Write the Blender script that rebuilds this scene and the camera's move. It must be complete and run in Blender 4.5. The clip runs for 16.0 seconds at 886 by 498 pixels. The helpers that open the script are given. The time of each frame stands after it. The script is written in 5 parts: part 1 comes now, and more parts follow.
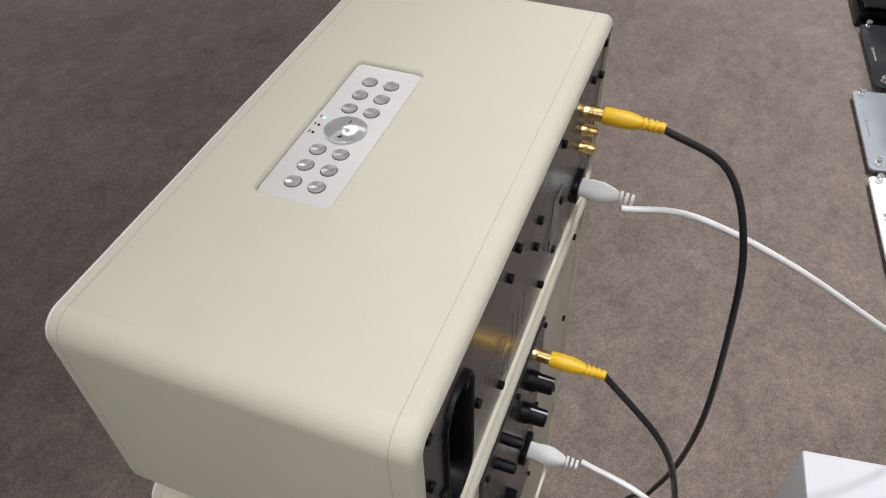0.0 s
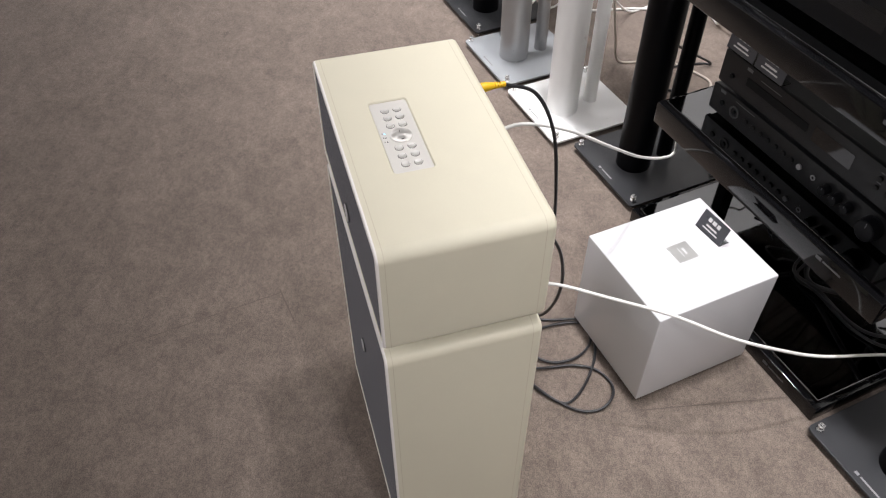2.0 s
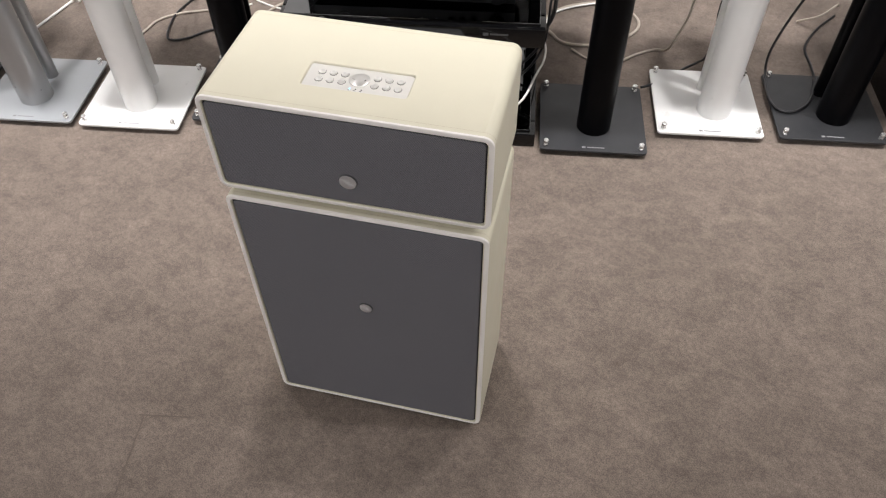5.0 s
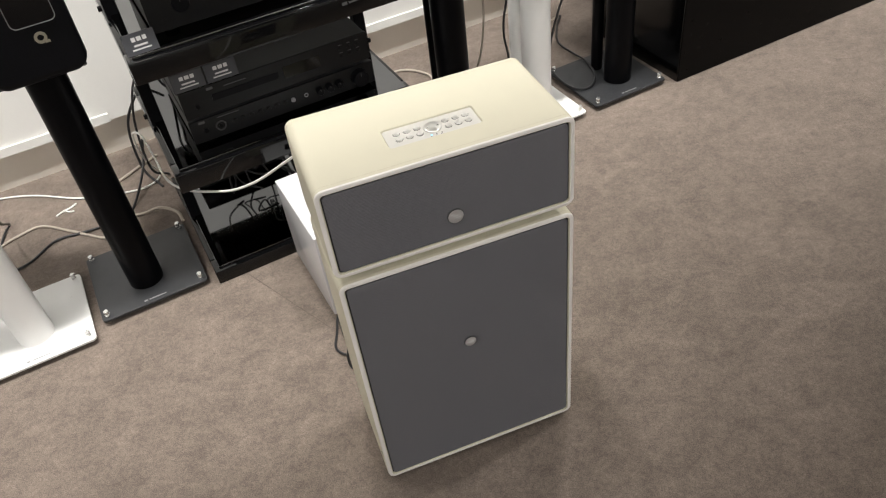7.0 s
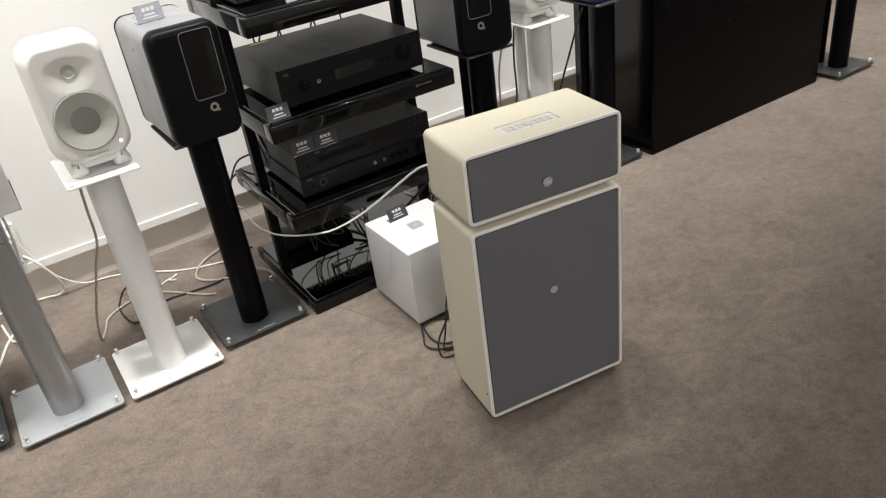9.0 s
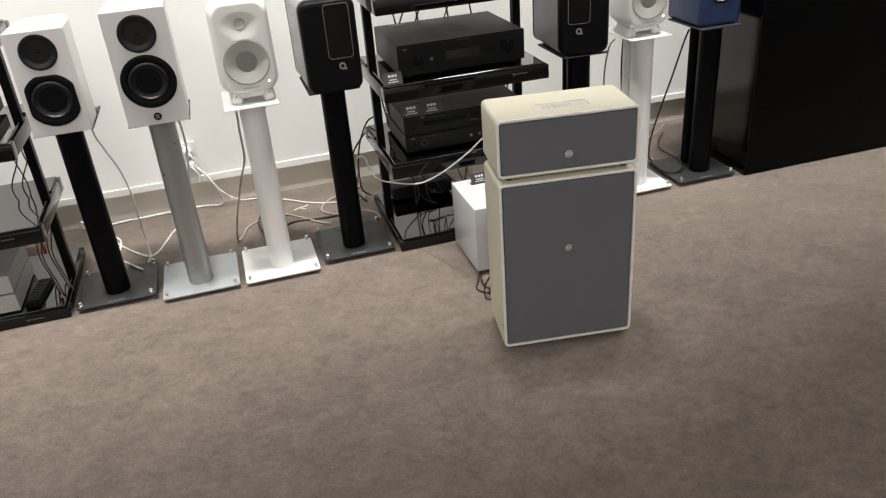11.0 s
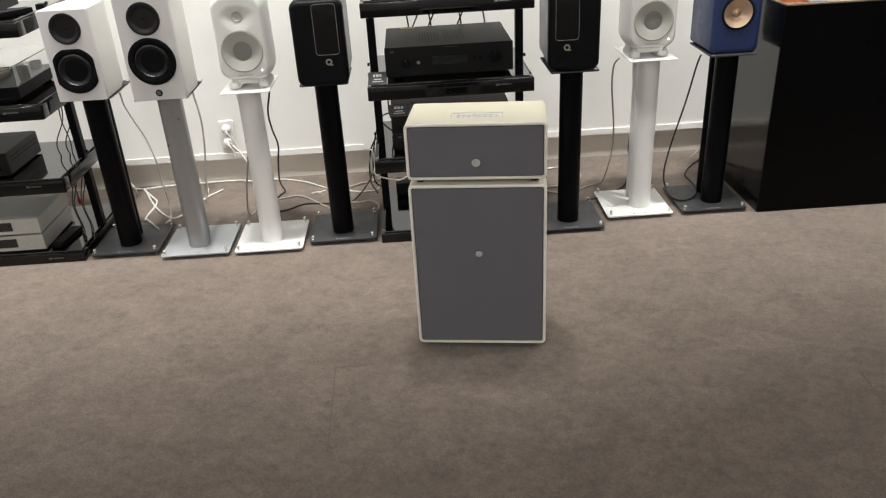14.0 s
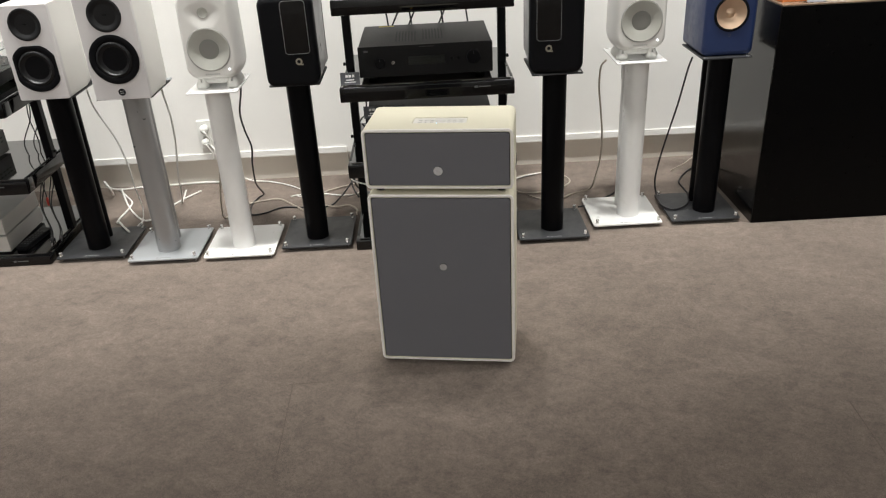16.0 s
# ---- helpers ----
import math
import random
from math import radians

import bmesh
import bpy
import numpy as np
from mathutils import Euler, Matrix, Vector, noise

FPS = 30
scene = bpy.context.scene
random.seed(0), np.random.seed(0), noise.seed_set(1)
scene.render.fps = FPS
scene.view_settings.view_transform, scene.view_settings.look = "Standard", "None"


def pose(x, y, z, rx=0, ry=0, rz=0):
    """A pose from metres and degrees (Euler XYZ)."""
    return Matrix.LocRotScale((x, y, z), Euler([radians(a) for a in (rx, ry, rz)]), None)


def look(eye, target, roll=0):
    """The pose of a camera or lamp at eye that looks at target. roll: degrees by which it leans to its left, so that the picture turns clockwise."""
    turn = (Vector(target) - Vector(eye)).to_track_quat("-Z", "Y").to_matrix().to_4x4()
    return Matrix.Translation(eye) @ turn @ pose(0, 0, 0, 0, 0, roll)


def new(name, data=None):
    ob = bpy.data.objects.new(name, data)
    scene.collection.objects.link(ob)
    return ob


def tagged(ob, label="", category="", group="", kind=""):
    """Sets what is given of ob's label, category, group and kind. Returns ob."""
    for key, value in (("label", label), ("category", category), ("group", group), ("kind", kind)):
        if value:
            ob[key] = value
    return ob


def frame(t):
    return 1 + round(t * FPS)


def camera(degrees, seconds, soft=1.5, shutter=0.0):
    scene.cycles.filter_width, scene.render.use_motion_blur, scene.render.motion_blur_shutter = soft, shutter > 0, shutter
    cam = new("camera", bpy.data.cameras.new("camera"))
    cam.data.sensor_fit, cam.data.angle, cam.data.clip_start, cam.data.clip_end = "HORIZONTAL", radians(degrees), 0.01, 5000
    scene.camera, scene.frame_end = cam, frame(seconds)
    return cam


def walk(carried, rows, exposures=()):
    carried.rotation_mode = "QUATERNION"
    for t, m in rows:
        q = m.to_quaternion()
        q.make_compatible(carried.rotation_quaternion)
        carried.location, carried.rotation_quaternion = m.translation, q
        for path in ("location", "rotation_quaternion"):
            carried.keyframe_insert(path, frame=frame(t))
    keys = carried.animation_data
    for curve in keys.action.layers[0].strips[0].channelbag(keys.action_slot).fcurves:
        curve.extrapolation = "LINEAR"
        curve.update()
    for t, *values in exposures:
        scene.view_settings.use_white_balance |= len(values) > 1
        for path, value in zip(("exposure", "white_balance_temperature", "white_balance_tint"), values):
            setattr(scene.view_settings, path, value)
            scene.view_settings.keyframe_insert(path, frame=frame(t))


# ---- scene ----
cam = camera(59.7, 16.0, soft=1.2)
PATH = [
    (0, (0.315, 0.259, 0.947), (-0.960, -0.275, -0.498), -2.0),
    (0.5, (0.385, 0.250, 1.032), (-0.959, -0.113, -0.403), -3.2),
    (1, (0.484, 0.2005, 1.079), (-0.896, 0.060, -0.361), -2.65),
    (1.5, (0.611, 0.093, 1.140), (-0.777, 0.211, -0.295), -1.1),
    (2, (0.680, -0.078, 1.207), (-0.652, 0.308, -0.235), -0.15),
    (2.5, (0.741, -0.308, 1.222), (-0.499, 0.343, -0.205), 0.1),
    (3, (0.741, -0.417, 1.247), (-0.35, 0.425, -0.202), 0.5),
    (3.5, (0.626, -0.499, 1.23), (-0.289, 0.514, -0.231), -0.3),
    (4, (0.515, -0.55, 1.232), (-0.216, 0.559, -0.264), -1.4),
    (4.2, (0.475, -0.567, 1.233), (-0.173, 0.573, -0.276), -1.3),
    (6.3, (-0.076, -0.709, 1.251), (0.089, 0.667, -0.191), -4.8),
    (6.5, (-0.125, -0.712, 1.247), (0.1, 0.7, -0.151), -6.1),
    (7, (-0.232, -0.779, 1.251), (0.149, 0.65, -0.096), -7.9),
    (7.5, (-0.302, -0.868, 1.251), (0.205, 0.602, -0.007), -8.9),
    (8, (-0.423, -1.007, 1.26), (0.166, 0.496, 0.08), -9.6),
    (8.5, (-0.587, -1.123, 1.272), (0.062, 0.435, 0.200), -9.1),
    (9, (-0.719, -1.216, 1.271), (-0.093, 0.388, 0.253), -8.1),
    (9.5, (-0.741, -1.35, 1.271), (-0.206, 0.319, 0.308), -7.3),
    (10, (-0.671, -1.56, 1.268), (-0.244, 0.157, 0.335), -5.8),
    (10.2, (-0.65, -1.616, 1.297), (-0.268, 0.104, 0.35), -5.6),
    (12.3, (-0.195, -1.828, 1.261), (-0.249, -0.057, 0.333), -2.6),
    (12.5, (-0.138, -1.852, 1.273), (-0.217, -0.083, 0.343), -2.4),
    (13, (-0.06, -1.886, 1.276), (-0.193, -0.112, 0.361), -2.5),
    (13.5, (-0.006, -1.881, 1.294), (-0.178, -0.11, 0.381), -2.8),
    (14, (0.122, -1.858, 1.276), (-0.087, -0.09, 0.367), -3.3),
    (14.5, (0.151, -1.834, 1.293), (-0.081, -0.078, 0.364), -3.5),
    (15, (0.156, -1.817, 1.269), (-0.103, -0.059, 0.351), -3.7),
    (15.5, (0.182, -1.784, 1.259), (-0.085, -0.028, 0.341), -3.5),
    (16, (0.244, -1.722, 1.25), (-0.004, 0.04, 0.337), -3.1),
]
EXPOSURES = [(0.0, -0.28, 5850, 13), (0.5, -0.31, 5850, 14), (1.0, -0.24, 5850, 14), (1.5, -0.08, 5950, 13), (2.5, 0.22, 6050, 15), (4.0, 0.15, 6050, 15), (6.5, 0.20, 6300, 9),
             (8.0, 0.21, 6270, 9), (8.5, 0.18, 6250, 9), (9.5, 0.10, 6250, 9), (16.0, 0.10, 6250, 8)]
walk(cam, [(t, look(eye, target, roll)) for t, eye, target, roll in PATH], EXPOSURES)

# ---- world and light ----
TURN = 8.2
WALL = Matrix.Rotation(radians(TURN), 4, "Z")


def at(u, v, z=0.0, rz=0.0):
    """A pose in the frame of the back wall: u along it, v towards it."""
    return WALL @ pose(u, v, z, 0, 0, rz)


world = bpy.data.worlds.new("world")
world.use_nodes = True
world.node_tree.nodes["Background"].inputs[0].default_value = (0.9, 0.95, 1.0, 1)
world.node_tree.nodes["Background"].inputs[1].default_value = 0.02
scene.world = world

CEIL = 2.9


def ceiling_lamp(u, v, su, sv, watts, colour=(1.0, 0.96, 0.91)):
    data = bpy.data.lights.new("ceiling_lamp", "AREA")
    data.shape, data.size, data.size_y = "RECTANGLE", su, sv
    data.energy, data.color = watts, colour
    ob = new("ceiling_lamp", data)
    ob.matrix_world = at(u, v, CEIL - 0.03)
    return ob


def spot_lamp(u, v, tu, tv, tz, watts, angle=70, blend=0.6, radius=0.05, colour=(1.0, 0.95, 0.88)):
    data = bpy.data.lights.new("ceiling_spot", "SPOT")
    data.energy, data.color = watts, colour
    data.spot_size, data.spot_blend, data.shadow_soft_size = radians(angle), blend, radius
    ob = new("ceiling_spot", data)
    eye = WALL @ Vector((u, v, CEIL - 0.12))
    ob.matrix_world = look(eye, WALL @ Vector((tu, tv, tz)))
    return ob


# The last two, out at the sides, are unseen fill for the speaker's flanks.
LAMPS = [(-1.4, -3.5, 44), (1.4, -3.5, 25), (-2.5, -0.6, 20), (2.5, -1.1, 10)]
for lu, lv, watts in LAMPS:
    ceiling_lamp(lu, lv, 0.6, 0.6, watts)
for k in range(10):
    lu = -2.9 + 0.72 * k
    spot_lamp(lu, 0.56, lu, 1.12, 0.0, 170 - 4 * k, 69, 1.0, 0.06)
# Unseen extra spot, added only to brighten the cream speaker's east side.
spot_lamp(2.3, 0.10, 0.2, 0.05, 0.40, 120, 22, 1.0, 0.12)


# ---- materials ----
def mat(name, colour, rough=0.5, metal=0.0, vary=0.06, scale=60.0, fine=900.0, bump=0.0, bump_scale=None, coat=0.0,
        rough_vary=0.08, spec=0.5, stain=0.0, stain_scale=3.0):
    """A procedural surface: colour varied at two scales, uneven gloss and a fine relief."""
    m = bpy.data.materials.new(name)
    m.use_nodes = True
    nt = m.node_tree
    n, ln = nt.nodes, nt.links
    p = n["Principled BSDF"]
    p.inputs["Metallic"].default_value = metal
    p.inputs["Specular IOR Level"].default_value = spec
    p.inputs["Coat Weight"].default_value = coat
    p.inputs["Coat Roughness"].default_value = 0.08
    tc = n.new("ShaderNodeTexCoord")
    big = n.new("ShaderNodeTexNoise")
    big.inputs["Scale"].default_value, big.inputs["Detail"].default_value = scale, 4
    small = n.new("ShaderNodeTexNoise")
    small.inputs["Scale"].default_value, small.inputs["Detail"].default_value = fine, 2
    ln.new(tc.outputs["Object"], big.inputs["Vector"])
    ln.new(tc.outputs["Object"], small.inputs["Vector"])
    add = n.new("ShaderNodeMath")
    add.operation = "ADD"
    ln.new(big.outputs["Fac"], add.inputs[0])
    ln.new(small.outputs["Fac"], add.inputs[1])
    mr = n.new("ShaderNodeMapRange")
    mr.inputs["From Min"].default_value, mr.inputs["From Max"].default_value = 0.6, 1.4
    mr.inputs["To Min"].default_value, mr.inputs["To Max"].default_value = 1 - vary, 1 + vary
    ln.new(add.outputs[0], mr.inputs["Value"])
    sc = n.new("ShaderNodeVectorMath")
    sc.operation = "SCALE"
    sc.inputs[0].default_value = colour
    last = mr.outputs[0]
    if stain:
        st = n.new("ShaderNodeTexNoise")
        st.inputs["Scale"].default_value, st.inputs["Detail"].default_value = stain_scale, 6
        st.inputs["Roughness"].default_value = 0.65
        ln.new(tc.outputs["Object"], st.inputs["Vector"])
        sr = n.new("ShaderNodeMapRange")
        sr.inputs["From Min"].default_value, sr.inputs["From Max"].default_value = 0.3, 0.7
        sr.inputs["To Min"].default_value, sr.inputs["To Max"].default_value = 1 - stain, 1 + stain
        ln.new(st.outputs["Fac"], sr.inputs["Value"])
        mul = n.new("ShaderNodeMath")
        mul.operation = "MULTIPLY"
        ln.new(last, mul.inputs[0])
        ln.new(sr.outputs[0], mul.inputs[1])
        last = mul.outputs[0]
    ln.new(last, sc.inputs["Scale"])
    ln.new(sc.outputs[0], p.inputs["Base Color"])
    rr = n.new("ShaderNodeMapRange")
    rr.inputs["From Min"].default_value, rr.inputs["From Max"].default_value = 0.3, 0.7
    rr.inputs["To Min"].default_value = max(0.02, rough - rough_vary)
    rr.inputs["To Max"].default_value = min(1.0, rough + rough_vary)
    ln.new(big.outputs["Fac"], rr.inputs["Value"])
    ln.new(rr.outputs[0], p.inputs["Roughness"])
    if bump:
        tex = n.new("ShaderNodeTexNoise")
        tex.inputs["Scale"].default_value, tex.inputs["Detail"].default_value = bump_scale or fine, 3
        ln.new(tc.outputs["Object"], tex.inputs["Vector"])
        b = n.new("ShaderNodeBump")
        b.inputs["Strength"].default_value, b.inputs["Distance"].default_value = bump, 0.001
        ln.new(tex.outputs["Fac"], b.inputs["Height"])
        ln.new(b.outputs[0], p.inputs["Normal"])
    return m


def fabric(name, colour, pitch=0.0024):
    """Woven acoustic cloth: slanting threads that cross, never quite regular, with small dark gaps."""
    m = mat(name, colour, rough=0.85, vary=0.05, scale=25, fine=700, spec=0.2)
    nt = m.node_tree
    n, ln = nt.nodes, nt.links
    p = n["Principled BSDF"]
    tc = n.new("ShaderNodeTexCoord")
    sep = n.new("ShaderNodeSeparateXYZ")
    ln.new(tc.outputs["Object"], sep.inputs[0])
    slip = n.new("ShaderNodeTexNoise")
    slip.inputs["Scale"].default_value, slip.inputs["Detail"].default_value = 160, 3
    ln.new(tc.outputs["Object"], slip.inputs["Vector"])

    def calc(op, a, b):
        node = n.new("ShaderNodeMath")
        node.operation = op
        for socket, v in zip(node.inputs, (a, b)):
            if isinstance(v, (int, float)):
                socket.default_value = v
            elif v is not None:
                ln.new(v, socket)
        return node.outputs[0]

    waves = []
    for kx, kz in ((1.0, 0.35), (-0.3, 1.0)):
        way = calc("ADD", calc("MULTIPLY", sep.outputs["X"], kx * math.tau / pitch), calc("MULTIPLY", sep.outputs["Z"], kz * math.tau / pitch))
        waves.append(calc("SINE", calc("ADD", way, calc("MULTIPLY", slip.outputs["Fac"], 7.0)), None))
    prod = calc("MULTIPLY", waves[0], waves[1])
    mr = n.new("ShaderNodeMapRange")
    mr.inputs["From Min"].default_value, mr.inputs["From Max"].default_value = -1, 1
    mr.inputs["To Min"].default_value, mr.inputs["To Max"].default_value = 0.52, 1.42
    ln.new(prod, mr.inputs["Value"])
    old = p.inputs["Base Color"].links[0].from_socket
    sc = n.new("ShaderNodeVectorMath")
    sc.operation = "SCALE"
    ln.new(old, sc.inputs[0])
    ln.new(mr.outputs[0], sc.inputs["Scale"])
    ln.new(sc.outputs[0], p.inputs["Base Color"])
    b = n.new("ShaderNodeBump")
    b.inputs["Strength"].default_value, b.inputs["Distance"].default_value = 0.35, 0.0005
    ln.new(prod, b.inputs["Height"])
    ln.new(b.outputs[0], p.inputs["Normal"])
    return m


def brushed(name, colour, rough=0.3, axis=(4, 400, 400), bump=0.3, metal=1.0):
    """Brushed or spun metal: streaks along one way."""
    m = mat(name, colour, rough=rough, metal=metal, vary=0.03)
    nt = m.node_tree
    n, ln = nt.nodes, nt.links
    tc = n.new("ShaderNodeTexCoord")
    mp = n.new("ShaderNodeMapping")
    mp.inputs["Scale"].default_value = axis
    ln.new(tc.outputs["Object"], mp.inputs["Vector"])
    tex = n.new("ShaderNodeTexNoise")
    tex.inputs["Scale"].default_value = 6
    ln.new(mp.outputs[0], tex.inputs["Vector"])
    b = n.new("ShaderNodeBump")
    b.inputs["Strength"].default_value, b.inputs["Distance"].default_value = bump, 0.0004
    ln.new(tex.outputs["Fac"], b.inputs["Height"])
    ln.new(b.outputs[0], n["Principled BSDF"].inputs["Normal"])
    return m


def carpet(name):
    """Short grey-brown cut pile: fine tufts, brushed patches and long faint strokes."""
    m = mat(name, (0.176, 0.1425, 0.1195), rough=0.95, vary=0.06, scale=16, fine=700, spec=0.08, stain=0.08, stain_scale=2.2,
            bump=0.5, bump_scale=650)
    nt = m.node_tree
    n, ln = nt.nodes, nt.links
    p = n["Principled BSDF"]
    p.inputs["Sheen Weight"].default_value = 0.2
    p.inputs["Sheen Roughness"].default_value = 0.5
    tc = n.new("ShaderNodeTexCoord")
    for scale, detail, stretch, low, high, a, c in ((420, 2, (1, 1, 1), 0.35, 0.65, 0.76, 1.24), (120, 3, (1, 1, 1), 0.35, 0.65, 0.87, 1.12), (34, 4, (1, 1.2, 1), 0.36, 0.64, 0.90, 1.09), (9.0, 6, (1.0, 1.4, 1), 0.38, 0.62, 0.91, 1.07), (17.0, 5, (1.0, 1.0, 1), 0.60, 0.70, 1.0, 0.86), (2.1, 4, (1.5, 1, 1), 0.38, 0.62, 0.96, 1.04)):
        mp = n.new("ShaderNodeMapping")
        mp.inputs["Scale"].default_value = stretch
        mp.inputs["Rotation"].default_value = (0, 0, 0.5)
        ln.new(tc.outputs["Object"], mp.inputs["Vector"])
        tex = n.new("ShaderNodeTexNoise")
        tex.inputs["Scale"].default_value, tex.inputs["Detail"].default_value = scale, detail
        tex.inputs["Distortion"].default_value = 0.6 if scale < 10 else 0.0
        ln.new(mp.outputs[0], tex.inputs["Vector"])
        mr = n.new("ShaderNodeMapRange")
        mr.inputs["From Min"].default_value, mr.inputs["From Max"].default_value = low, high
        mr.inputs["To Min"].default_value, mr.inputs["To Max"].default_value = a, c
        ln.new(tex.outputs["Fac"], mr.inputs["Value"])
        old = p.inputs["Base Color"].links[0].from_socket
        sc = n.new("ShaderNodeVectorMath")
        sc.operation = "SCALE"
        ln.new(old, sc.inputs[0])
        ln.new(mr.outputs[0], sc.inputs["Scale"])
        ln.new(sc.outputs[0], p.inputs["Base Color"])
    return m


def glass(name, tint=(1, 1, 1), rough=0.02):
    m = bpy.data.materials.new(name)
    m.use_nodes = True
    p = m.node_tree.nodes["Principled BSDF"]
    p.inputs["Base Color"].default_value = (*tint, 1)
    p.inputs["Transmission Weight"].default_value = 1
    p.inputs["Roughness"].default_value = rough
    p.inputs["IOR"].default_value = 1.46
    return m


def glow(name, colour, strength):
    m = bpy.data.materials.new(name)
    m.use_nodes = True
    p = m.node_tree.nodes["Principled BSDF"]
    p.inputs["Base Color"].default_value = (*colour, 1)
    p.inputs["Emission Color"].default_value = (*colour, 1)
    p.inputs["Emission Strength"].default_value = strength
    return m


CARPET = carpet("carpet_pile")
CARPETJOINT = mat("carpet_joint", (0.147, 0.120, 0.101), rough=0.95, vary=0.3, scale=60, fine=500, spec=0.1)
PAINT = mat("wall_paint", (0.82, 0.81, 0.785), rough=0.6, vary=0.015, scale=3, fine=250, bump=0.15, bump_scale=350, stain=0.02)
CEILING = mat("ceiling_paint", (0.75, 0.75, 0.73), rough=0.8, vary=0.02, scale=4)
STEEL = brushed("plinth_steel", (0.80, 0.77, 0.71), rough=0.48, axis=(2, 30, 30), bump=0.0, metal=0.6)
LEATHER = mat("cream_vinyl", (0.655, 0.622, 0.493), rough=0.5, vary=0.025, scale=30, fine=1400, bump=0.25, bump_scale=1600, spec=0.35)
TRIM = mat("cream_trim", (0.84, 0.81, 0.775), rough=0.40, vary=0.02, scale=40)
STITCH = mat("seam_dark", (0.52, 0.46, 0.35), rough=0.8)
CLOTH = fabric("grey_cloth", (0.148, 0.147, 0.160))
ALU = brushed("brushed_aluminium", (0.69, 0.675, 0.635), rough=0.45, bump=0.15, metal=0.3)
CHROME = mat("polished_steel", (0.80, 0.80, 0.79), rough=0.24, metal=0.85, vary=0.02)
BLACK = mat("black_satin", (0.0042, 0.0044, 0.0056), spec=0.11, rough=0.40, vary=0.05, scale=35, rough_vary=0.03)
BLACKPOWDER = mat("black_laminate", (0.0016, 0.0016, 0.0018), spec=0.10, rough=0.34, vary=0.1, scale=50, bump=0.05, bump_scale=900)
GLOSSBLACK = mat("gloss_black", (0.003, 0.003, 0.0034), spec=0.40, rough=0.09, vary=0.1, scale=20, rough_vary=0.05)
RUBBER = mat("black_rubber", (0.007, 0.007, 0.0073), spec=0.25, rough=0.55, vary=0.1)
GREYPLATE = mat("dark_grey_plate", (0.026, 0.027, 0.030), rough=0.45, vary=0.08, scale=30, bump=0.2, bump_scale=1500)
WHITEPLATE = mat("white_powder_coat", (0.80, 0.80, 0.79), rough=0.35, vary=0.02, scale=30, bump=0.1, bump_scale=1200)
SILVERPLATE = mat("silver_powder_coat", (0.41, 0.43, 0.45), rough=0.4, metal=0.35, vary=0.04, scale=30)
SILVERPOST = mat("silver_tube", (0.36, 0.365, 0.37), rough=0.35, metal=0.6, vary=0.04, scale=30)
WHITEGLOSS = mat("white_gloss", (0.63, 0.63, 0.645), rough=0.16, vary=0.015, scale=10, rough_vary=0.05)
WHITESAT = mat("white_satin", (0.70, 0.69, 0.665), rough=0.38, vary=0.02, scale=20)
GREYSIDE = mat("grey_satin_side", (0.25, 0.25, 0.262), rough=0.35, vary=0.03, scale=15)
CONE = mat("grey_cone", (0.40, 0.40, 0.365), rough=0.6, vary=0.06, scale=60)
GRID = mat("pale_grille", (0.22, 0.22, 0.205), rough=0.6, vary=0.06, scale=90)
BLUE = mat("blue_satin", (0.014, 0.029, 0.096), rough=0.42, vary=0.06, scale=30)
GOLD = mat("rose_gold_cone", (0.62, 0.45, 0.32), rough=0.42, metal=0.6, vary=0.04)
BRASS = mat("gold_plated", (0.85, 0.62, 0.25), rough=0.22, metal=1, vary=0.04)
YELLOW = mat("yellow_plastic", (0.86, 0.52, 0.004), rough=0.4, vary=0.04)
WHITEPLASTIC = mat("white_plastic", (0.78, 0.78, 0.75), rough=0.4, vary=0.02)
WHITECABLE = mat("white_cable", (0.80, 0.79, 0.76), rough=0.5, vary=0.04)
BEIGECABLE = mat("beige_cable", (0.42, 0.37, 0.31), rough=0.5, vary=0.05)
BLACKCABLE = mat("black_cable", (0.018, 0.018, 0.02), rough=0.4, vary=0.1)
TUBEBLACK = mat("black_gloss_tube", (0.003, 0.003, 0.0038), spec=0.08, rough=0.34, vary=0.02, scale=30, rough_vary=0.01)
REARSTEEL = mat("black_painted_steel", (0.025, 0.0245, 0.026), spec=0.45, rough=0.24, vary=0.08, scale=25, bump=0.1, bump_scale=1500)
# Greyer than the white cabinet: the front's shade is put into this colour.
BAFFLE = mat("shade_greyed_baffle", (0.62, 0.60, 0.605), rough=0.42, vary=0.02, scale=20)


def spun(name, colour, axis):
    """Lathe-turned metal, whose gloss runs round its middle."""
    m = mat(name, colour, rough=0.30, metal=0.75, vary=0.01, scale=300, rough_vary=0.0)
    n = m.node_tree.nodes
    tg = n.new("ShaderNodeTangent")
    tg.direction_type, tg.axis = "RADIAL", axis
    n["Principled BSDF"].inputs["Anisotropic"].default_value = 0.94
    m.node_tree.links.new(tg.outputs[0], n["Principled BSDF"].inputs["Tangent"])
    return m


SPUNTOP = spun("turned_metal_top", (0.71, 0.70, 0.67), "Z")
KEYGAP = mat("key_gap_grey", (0.06, 0.056, 0.05), rough=0.7)
SPUNFRONT = spun("turned_metal_front", (0.72, 0.72, 0.73), "Y")
AMP = mat("amp_dark_metal", (0.0065, 0.0067, 0.0074), spec=0.24, rough=0.38, vary=0.06, scale=25, bump=0.15, bump_scale=1500)
# Dark amp metal again, with the lid's pale sheen mixed into the colour.
AMPTOP = mat("amp_lid_sheen_grey", (0.052, 0.052, 0.051), rough=0.48, spec=0.3, vary=0.03, scale=8, rough_vary=0.02, bump=0.15, bump_scale=1500)
